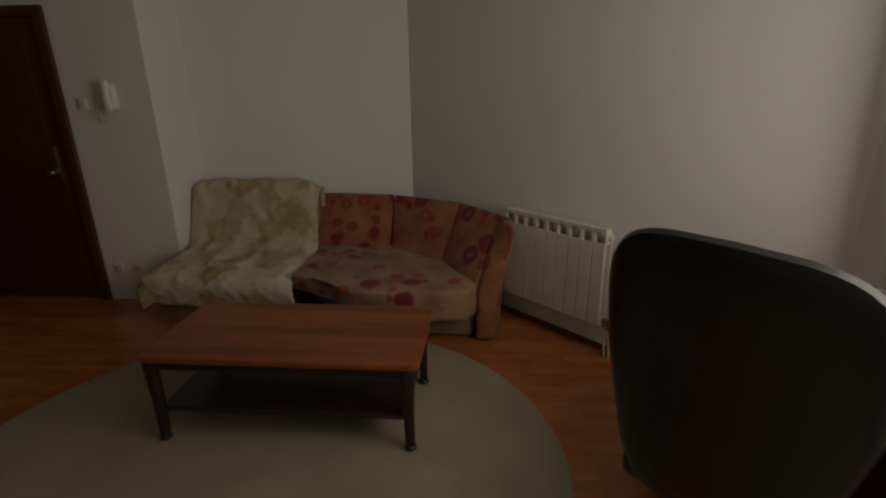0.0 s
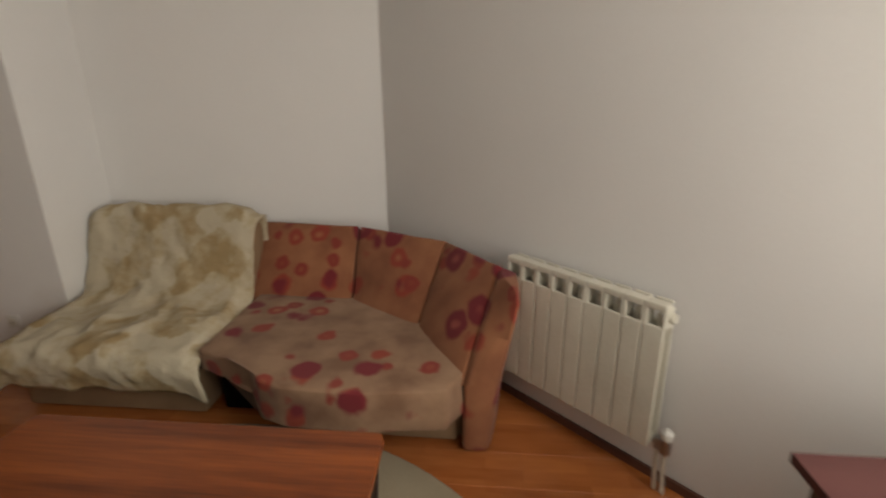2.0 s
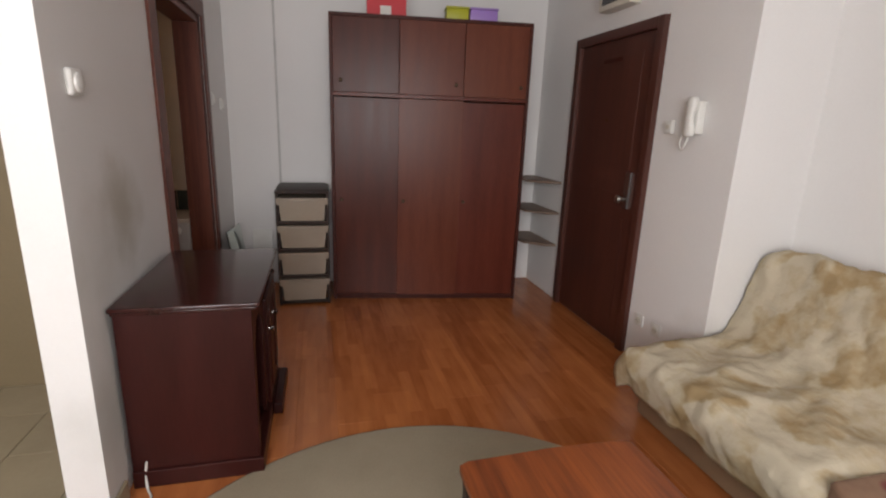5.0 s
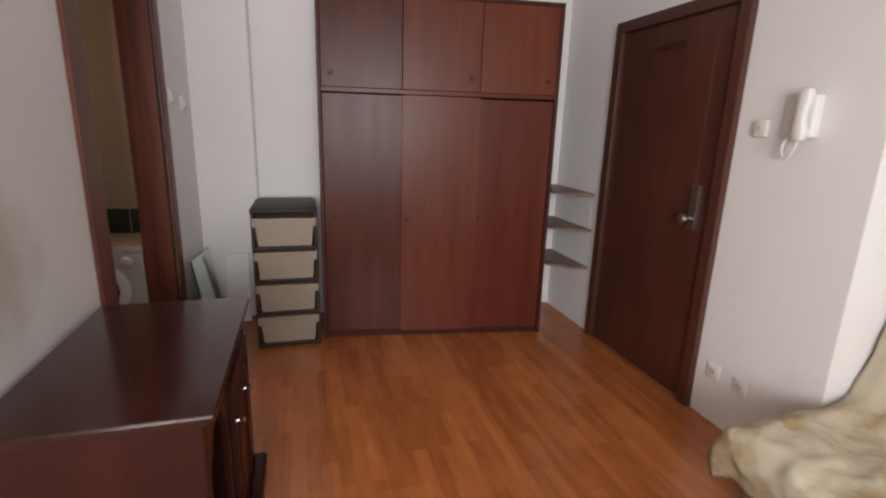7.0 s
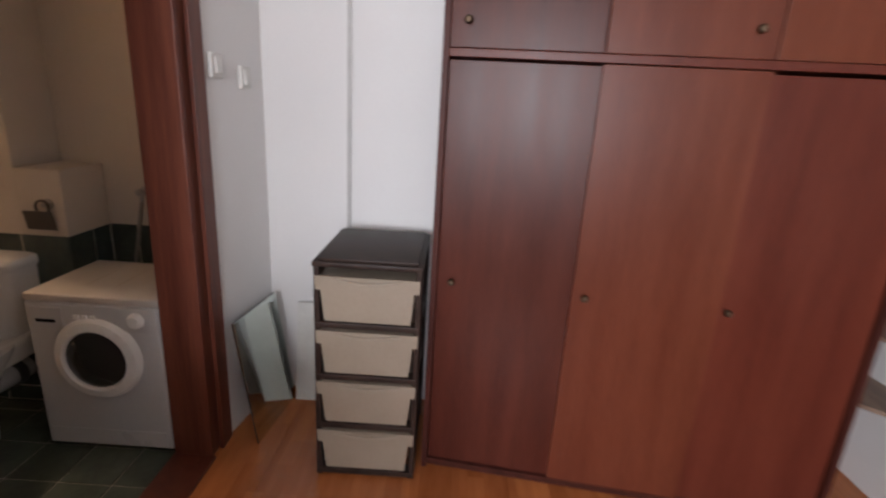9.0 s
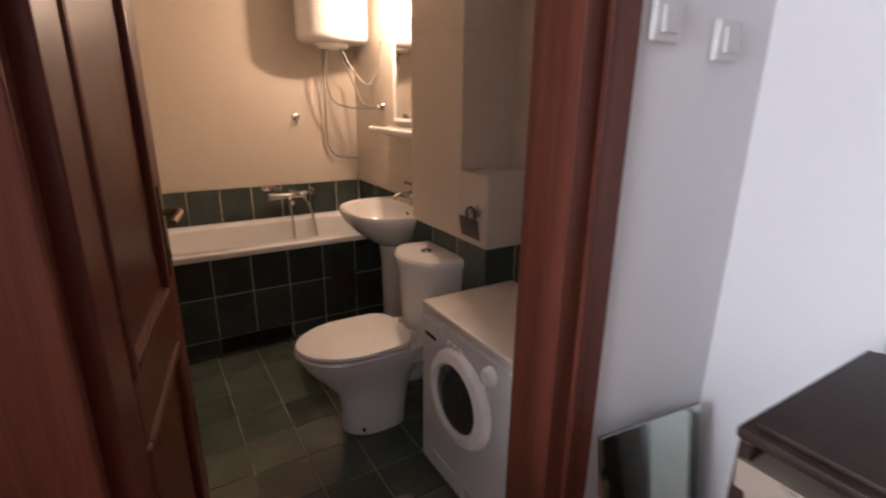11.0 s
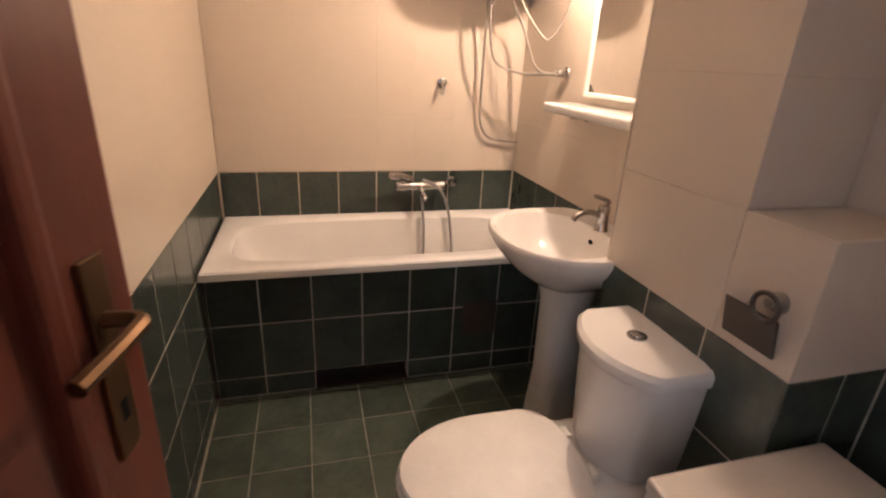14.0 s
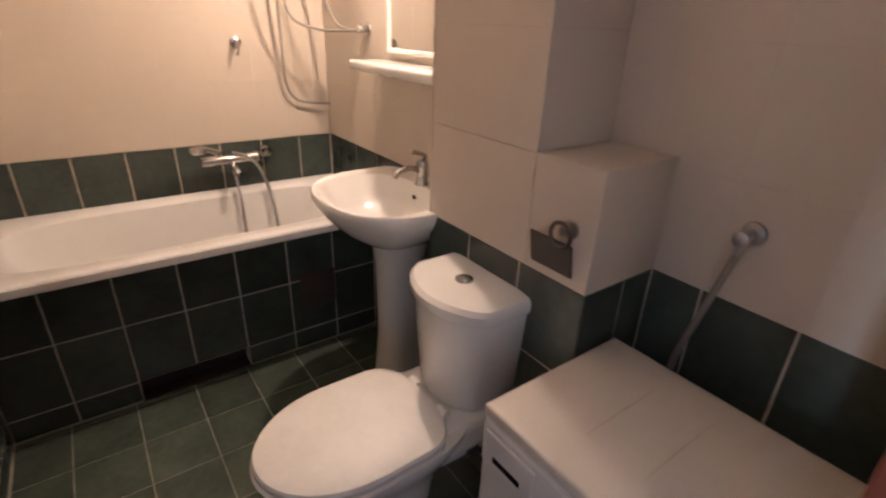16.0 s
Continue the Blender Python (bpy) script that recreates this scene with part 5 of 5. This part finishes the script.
part("body", lathe((-4.385, BCY, 0.832), [(0.026, 0), (0.022, 0.008), (0.019, 0.05), (0.022, 0.075), (0.018, 0.09), (0, 0.093)], 24), CHROME, tap, "", True)
part("spout", tube([(-4.375, BCY, 0.885), (-4.33, BCY, 0.90), (-4.285, BCY, 0.89), (-4.268, BCY, 0.872)], 0.011), CHROME, tap, "", True)
part("lever", tube([(-4.385, BCY, 0.925), (-4.39, BCY + 0.01, 0.94), (-4.33, BCY + 0.015, 0.962)], 0.008), CHROME, tap, "", True)

shelf = whole("wall_shelf", box(BX0 + 0.001, BX0 + 0.155, -1.49, -0.91, 1.195, 1.232, 0.016, 4), CERAMIC, "white ceramic shelf under the mirror", "shelf", "", True)
for y in (-1.40, -1.0):
    cl = thing("shelf_bracket", (BX0, y, 1.18), "small chrome bracket under the shelf", "bracket")
    part("pin", rod((BX0 + 0.001, y, 1.183), (BX0 + 0.07, y, 1.183), 0.011, 0.008), CHROME, cl, "", True)
    part("rosette", lathe((BX0 + 0.001, y, 1.183), [(0.02, 0), (0.018, 0.005), (0.011, 0.008)], 16, "x"), CHROME, cl, "", True)
th = thing("towel_hook", (BX0, -1.53, 1.195), "chrome hook beside the shelf", "hook")
part("pin", tube([(BX0 + 0.001, -1.53, 1.195), (BX0 + 0.045, -1.53, 1.195), (BX0 + 0.055, -1.53, 1.215)], 0.008), CHROME, th, "", True)
part("rosette", lathe((BX0 + 0.001, -1.53, 1.195), [(0.02, 0), (0.018, 0.005), (0.009, 0.008)], 16, "x"), CHROME, th, "", True)
mirror = thing("wall_mirror", (BX0, -1.15, 1.265), "wall mirror in a thin white frame above the basin", "mirror")
MY0, MY1, MZ0, MZ1 = -1.415, -0.90, 1.262, 1.80
part("glass", box(BX0 + 0.004, BX0 + 0.018, MY0 + 0.01, MY1 - 0.01, MZ0 + 0.01, MZ1 - 0.01), MIRROR, mirror)
part("frame", join(box(BX0 + 0.002, BX0 + 0.026, MY0, MY0 + 0.016, MZ0, MZ1, 0.003), box(BX0 + 0.002, BX0 + 0.026, MY1 - 0.016, MY1, MZ0, MZ1, 0.003), box(BX0 + 0.002, BX0 + 0.026, MY0 + 0.016, MY1 - 0.016, MZ0, MZ0 + 0.016, 0.003),
                   box(BX0 + 0.002, BX0 + 0.026, MY0 + 0.016, MY1 - 0.016, MZ1 - 0.016, MZ1, 0.003)), WHITEPLASTIC, mirror)
LAMP = (-1.31, 1.87)
ml = thing("mirror_lamp", (BX0, *LAMP), "small lit wall lamp above the mirror", "lamp")
part("base", lathe((BX0 + 0.001, *LAMP), [(0.042, 0), (0.038, 0.02), (0.022, 0.035), (0.018, 0.07)], 24, "x"), WHITEPLASTIC, ml, "", True)
part("bulb", lathe((BX0 + 0.07, *LAMP), [(0.010, 0), (0.013, 0.010), (0.019, 0.026), (0.019, 0.036), (0.011, 0.047), (0, 0.050)], 24, "x"), BULB, ml, "glowing warm bulb", True)

# toilet
TCY = -0.50
toilet = thing("toilet", (-3.95, TCY, 0), "white close-coupled toilet with its lid down", "toilet")


def pan_ring(x0, x1, half, z, n=40, pw=3.4):
    cx, hx = (x0 + x1) / 2, (x1 - x0) / 2
    ring = []
    for k in range(n):
        a = 2 * math.pi * k / n
        c, s = math.cos(a), math.sin(a)
        p = 2.0 if c > 0 else pw
        ring.append((cx + hx * abs(c) ** (2 / p) * (1 if c > 0 else -1), TCY + half * abs(s) ** (2 / (2.0 if c > 0 else (2.6 if pw < 5 else 2.0))) * (1 if s > 0 else -1), z))
    return ring


part("pan", stack([pan_ring(-4.02, -3.74, 0.098, 0.0), pan_ring(-4.02, -3.735, 0.100, 0.02), pan_ring(-4.03, -3.74, 0.092, 0.10), pan_ring(-4.05, -3.72, 0.095, 0.19), pan_ring(-4.08, -3.66, 0.120, 0.26),
                   pan_ring(-4.11, -3.60, 0.158, 0.33), pan_ring(-4.13, -3.575, 0.175, 0.375), pan_ring(-4.13, -3.57, 0.178, 0.395)]), CERAMIC, toilet, "", True)
part("cistern_ledge", box(-4.245, -3.96, TCY - 0.158, TCY + 0.140, 0.300, 0.399, 0.025, 3), CERAMIC, toilet, "", True)
part("trap", tube([(-4.03, TCY, 0.20), (-4.12, TCY, 0.19), (-4.245, TCY, 0.185)], 0.052, 16), CERAMIC, toilet, "", True)
part("trap_seal", rod((-4.16, TCY, 0.187), (-4.20, TCY, 0.187), 0.061, None, 20), RUBBER, toilet, "dark rubber seal", True)
part("seat_ring", stack([pan_ring(-4.03, -3.565, 0.182, 0.397, pw=7), pan_ring(-4.03, -3.56, 0.187, 0.404, pw=7), pan_ring(-4.03, -3.565, 0.184, 0.414, pw=7)]), CERAMIC, toilet, "", True)
part("lid", stack([pan_ring(-4.035, -3.572, 0.176, 0.417, pw=7), pan_ring(-4.037, -3.566, 0.181, 0.424, pw=7), pan_ring(-4.035, -3.570, 0.177, 0.434, pw=7), pan_ring(-4.01, -3.60, 0.150, 0.440, pw=7), pan_ring(-3.90, -3.72, 0.06, 0.443, pw=7)]), LIDPLASTIC, toilet, "", True)
for y in (TCY - 0.07, TCY + 0.07):
    part("hinge", rod((-4.045, y - 0.018, 0.418), (-4.045, y + 0.018, 0.418), 0.012), WHITEPLASTIC, toilet, "", True)


def tank_ring(f0, half, z, bulge, n=24):
    """A cistern outline with a bowed front."""
    ring = []
    for k in range(n + 1):
        t = -1 + 2 * k / n
        ring.append((f0 + bulge * (1 - t * t) - 0.012 * abs(t) ** 12, TCY - 0.018 + half * t, z))
    ring += [(DX + 0.004, TCY - 0.018 + half, z), (DX + 0.004, TCY - 0.018 - half, z)]
    return ring


part("cistern", stack([tank_ring(-4.125, 0.124, 0.395, 0.055), tank_ring(-4.120, 0.138, 0.42, 0.058), tank_ring(-4.115, 0.153, 0.60, 0.062), tank_ring(-4.112, 0.159, 0.70, 0.064)]), CERAMIC, toilet, "", True)
tl = part("cistern_lid", stack([tank_ring(-4.106, 0.166, 0.700, 0.068), tank_ring(-4.102, 0.169, 0.708, 0.069), tank_ring(-4.102, 0.169, 0.730, 0.069), tank_ring(-4.110, 0.161, 0.742, 0.066), tank_ring(-4.14, 0.126, 0.748, 0.05)]), CERAMIC, toilet, "", True)
part("flush_button", lathe((-4.165, TCY - 0.018, 0.746), [(0.026, 0), (0.025, 0.005), (0.019, 0.0055), (0.018, 0.009), (0, 0.010)], 24), CHROME, tl, "", True)
part("floor_bolt", lathe((-3.80, TCY + 0.097, 0.035), [(0.008, -0.004), (0.008, 0.003), (0, 0.004)], 10, "y"), SHADE_BLACK, toilet)
part("water_hose", tube([(-4.17, TCY + 0.12, 0.33), (-4.16, TCY + 0.17, 0.27), (-4.17, TCY + 0.18, 0.20), (-4.24, TCY + 0.17, 0.16)], 0.007), RUBBER, toilet, "", True)

# washing machine
washer = thing("washing_machine", (-4.18, 0.085, 0), "compact white front-loading washing machine, streaky worn top", "washing machine")
QX, QB, QY0, QY1, QH = -3.955, -4.37, -0.172, 0.345, 0.688
part("body", box(QB, QX, QY0, QY1, 0.02, QH - 0.032, 0.010, 3), APPLIANCE, washer, "", True)
worn = surface("worn_washer_top", (0.46, 0.42, 0.37), (0.56, 0.52, 0.465), 3, 0.32, spread=0.3, stretch=(0.8, 3, 1))
wt = part("top", box(QB, QX + 0.002, QY0 - 0.002, QY1 + 0.002, QH - 0.030, QH, 0.008, 3), worn, washer, "", True)
rust = surface("rust_streak", (0.36, 0.28, 0.21), (0.52, 0.45, 0.37), 30, 0.6, spread=0.3)
for k, (y, l0, l1) in enumerate(((-0.005, -4.28, -4.06), (0.115, -4.30, -4.05))):
    part("rust_streak", prism([(l0, y - 0.001), ((l0 + l1) / 2, y - 0.003), (l1, y - 0.0005), (l1, y + 0.0005), ((l0 + l1) / 2, y + 0.001), (l0, y + 0.0005)], QH - 0.001, QH + 0.0006), rust, wt)
part("control_panel", box(QX - 0.004, QX + 0.006, QY0 + 0.006, QY1 - 0.006, QH - 0.135, QH - 0.036, 0.004), APPLIANCE, washer)
part("detergent_drawer", box(QX + 0.004, QX + 0.011, QY0 + 0.015, QY0 + 0.15, QH - 0.125, QH - 0.048, 0.004), APPLIANCE, washer)
part("programme_dial", lathe((QX + 0.006, QY1 - 0.085, QH - 0.085), [(0.032, 0), (0.030, 0.012), (0.022, 0.022), (0, 0.023)], 24, "x"), WHITEPLASTIC, washer, "", True)
for k in range(3):
    part("button", box(QX + 0.004, QX + 0.011, QY0 + 0.19 + 0.032 * k, QY0 + 0.212 + 0.032 * k, QH - 0.095, QH - 0.075, 0.003), WHITEPLASTIC, washer)
PC = (QX, 0.092, 0.430)
pd = part("porthole_ring", lathe(PC, [(0.172, 0.0), (0.172, 0.008), (0.160, 0.026), (0.128, 0.034), (0.122, 0.028), (0.120, 0.004)], 48, "x"), WHITEPLASTIC, washer, "wide white plastic ring", True)
part("porthole_glass", lathe(PC, [(0.121, 0.010), (0.118, 0.022), (0.09, 0.034), (0.05, 0.040), (0.0, 0.042)], 48, "x"), DARKGLASS, pd, "dark domed glass", True)
part("drawer_grip", box(QX + 0.0105, QX + 0.0125, QY0 + 0.045, QY0 + 0.12, QH - 0.112, QH - 0.098, 0.001), SHADE_BLACK, washer, "dark recessed grip")
part("kick_strip", box(QX - 0.003, QX + 0.003, QY0 + 0.02, QY1 - 0.02, 0.03, 0.10, 0.002), APPLIANCE, washer)
for x in (QB + 0.05, QX - 0.05):
    for y in (QY0 + 0.05, QY1 - 0.05):
        part("foot", rod((x, y, 0), (x, y, 0.022), 0.018), RUBBER, washer)
wtap = thing("washer_tap", (NX0, 0.0, 0.995), "dull chrome tap with a hose over the washing machine", "tap")
part("rosette", lathe((NX0 + 0.001, 0.0, 0.995), [(0.026, 0), (0.024, 0.006), (0.011, 0.010), (0.011, 0.045)], 20, "x"), STEEL, wtap, "", True)
part("handwheel", lathe((NX0 + 0.046, 0.0, 0.995), [(0.009, 0), (0.017, 0.003), (0.016, 0.018), (0.008, 0.022), (0, 0.023)], 16, "x"), STEEL, wtap, "", True)
part("outlet", tube([(NX0 + 0.030, 0.0, 0.995), (NX0 + 0.032, -0.004, 0.975), (NX0 + 0.032, -0.008, 0.950)], 0.010), STEEL, wtap, "", True)
part("hose", tube([(NX0 + 0.032, -0.008, 0.952), (NX0 + 0.032, -0.025, 0.87), (NX0 + 0.028, -0.05, 0.76), (NX0 + 0.03, -0.075, 0.62), (NX0 + 0.05, -0.06, 0.45)], 0.0085), HOSE, wtap, "grey inlet hose", True)

paper = thing("paper_holder", (DX, -0.295, 0.93), "chrome toilet paper holder on the tiled duct", "paper holder")
part("rosette", lathe((DX + 0.001, -0.265, 0.965), [(0.024, 0), (0.022, 0.006), (0.010, 0.01), (0.010, 0.03)], 20, "x"), STEEL, paper, "", True)
ring = [(DX + 0.035, -0.265 + 0.028 * math.cos(a), 0.958 + 0.028 * math.sin(a)) for a in [2 * math.pi * k / 16 for k in range(17)]]
part("ring", tube(ring, 0.005), DULL, paper, "", True)
part("cover_plate", box(DX + 0.020, DX + 0.026, -0.365, -0.238, 0.855, 0.940, 0.004, 2, Matrix.Translation((DX, 0, 0.94)) @ pose(0, 0, 0, 0, 10, 0) @ Matrix.Translation((-DX, 0, -0.94))), DULL, paper, "dull steel cover plate")

# ---- pieces: tiles and boards ----
X, Y, Z = (1, 0, 0), (0, 1, 0), (0, 0, 1)
NX, NY = (-1, 0, 0), (0, -1, 0)
GT = 0.827
# bathroom floor
tiles(bfloor, (BX0, AY, -0.003), X, Y, BX1 - BX0, 0.352 - AY, 0.205, 0.207, FLOORTILE, (0.09, 0.02), 0.0045, back=-0.003)
# left wall: face looks to -x; run along -y so that u x v points to -x
tiles(w_left, (BX1 + 0.006, BW - 0.007, 0), NY, Z, BW - 0.007 - BY0, GT, 0.205, 0.250, GREENTILE, (0.075, 0.077), 0.0065, back=-0.004)
tiles(w_left, (BX1 + 0.006, BW - 0.007, GT), NY, Z, BW - 0.007 - BY0, 2.46 - GT, 0.205, 0.265, BEIGETILE, (0.075, 0.265), 0.0003, 0.0034, tilt=0.0, edge=0.0003)
# back wall looks to +y
tiles(w_back, (BX1, BY0 - 0.006, 0.55), NX, Z, BX1 - BX0, GT - 0.55, 0.191, 0.30, GREENTILE, (0.165, 0.30), 0.006, back=-0.003)
tiles(w_back, (BX1, BY0 - 0.006, GT), NX, Z, BX1 - BX0, 2.46 - GT, 0.191, 0.265, BEIGETILE, (0.165, 0.265), 0.0003, 0.0034, tilt=0.0, edge=0.0003)
# right wall looks to +x
tiles(w_right, (BX0 - 0.006, BY0, 0), Y, Z, DY0 - BY0, GT, 0.205, 0.250, GREENTILE, (0.09, 0.077), 0.006, back=-0.003, skip=lambda a, c: a < 0.6 and c < 0.55)
tiles(w_right, (BX0 - 0.006, BY0, GT), Y, Z, DY0 - BY0, 2.46 - GT, 0.205, 0.265, BEIGETILE, (0.09, 0.265), 0.0003, 0.0034, tilt=0.0, edge=0.0003)
tiles(w_right, (NX0 - 0.006, DY2, 0), Y, Z, BW - 0.007 - DY2, GT, 0.205, 0.250, GREENTILE, (0.13, 0.077), 0.006, back=-0.003)
tiles(w_right, (NX0 - 0.006, DY1, GT), Y, Z, BW - 0.007 - DY1, 2.46 - GT, 0.205, 0.265, BEIGETILE, (0.13, 0.265), 0.0003, 0.0034, tilt=0.0, edge=0.0003)
# duct faces
tiles(duct, (DX, DY0, 0), Y, Z, DY2 - DY0, GT, 0.205, 0.250, GREENTILE, (0.195, 0.077), 0.006, back=-0.003)
tiles(duct, (DX, DY0, GT), Y, Z, DY2 - DY0, 1.109 - GT, 0.41, 0.30, BEIGETILE, (0.42, 0.30), 0.0012, 0.0034, tilt=0.03, edge=0.0006)
tiles(duct, (DX, DY0, 1.109), Y, Z, DY1 - DY0, 2.46 - 1.109, 0.43, 0.262, BEIGETILE, (0.42, 0.262), 0.0012, 0.0034, tilt=0.03, edge=0.0006)
tiles(duct, (DX + 0.006, DY2, 0), NX, Z, DX - NX0 + 0.006, GT, 0.205, 0.250, GREENTILE, (0.15, 0.077), 0.006, back=-0.003)
tiles(duct, (DX + 0.006, DY2, GT), NX, Z, DX - NX0 + 0.006, 1.115 - GT, 0.3, 0.30, BEIGETILE, (0.3, 0.30), 0.0012, 0.0034, tilt=0.03, edge=0.0006)
tiles(duct, (DX + 0.006, DY1, 1.115), NX, Z, DX - NX0 + 0.006, 2.46 - 1.115, 0.3, 0.262, BEIGETILE, (0.3, 0.256), 0.0012, 0.0034, tilt=0.03, edge=0.0006)
tiles(duct, (BX0, DY0, 0), X, Z, DX - BX0 + 0.006, GT, 0.205, 0.250, GREENTILE, (0.15, 0.077), 0.006, back=-0.003)
tiles(duct, (BX0, DY0, GT), X, Z, DX - BX0 + 0.006, 2.46 - GT, 0.3, 0.265, BEIGETILE, (0.3, 0.265), 0.0012, 0.0034, tilt=0.03, edge=0.0006)
tiles(duct, (NX0, DY1 + 0.006, 1.109), X, Y, DX - NX0 + 0.006, DY2 - DY1, 0.3, 0.3, BEIGETILE, (0.3, 0.3), 0.0012, 0.0034, tilt=0.03, edge=0.0006)
# apron: face looks to +y
tiles(apron, (BX1, AY - 0.006, 0), NX, Z, BX1 - BX0, RIM - 0.036, 0.2025, 0.250, GREENTILE, (0.19, 0.09), 0.006, back=-0.003, skip=lambda a, c: c < 0.085 and 0.43 < a < 0.75)
# kitchen
tiles(kitchen_floor, (-2.88, -1.9, -0.012), X, Y, 4.56, 2.26, 0.33, 0.33, KITCHENTILE, (0.30, 0.22), 0.004, 0.012)
# laminate boards, running along x
bw, y, row = 0.1965, 0.36, 0
while y < 4.0:
    x = -4.56 - random.uniform(0.0, 1.1)
    while x < 1.75:
        x0, x1, y1 = max(x, -4.56), min(x + 1.28, 1.75), min(y + bw, 4.02)
        if x1 - x0 > 0.03:
            ln = round(x1 - x0, 3)
            key = ("board", ln, round(y1 - y, 3))
            if key not in slabs:
                bm = box(-ln / 2, ln / 2, -(y1 - y) / 2, (y1 - y) / 2, 0, 0.012)
                bmesh.ops.bevel(bm, geom=[e for e in bm.edges if all(w.co.z > 0.006 for w in e.verts)], offset=0.0012, segments=1, affect="EDGES")
                slabs[key] = mesh_of("board", bm, LAMINATE)
            ob = new("board", slabs[key])
            ob.parent = floor
            ob.location = ((x0 + x1) / 2, (y + y1) / 2, -0.012)
        x += 1.28
    y += bw
    row += 1
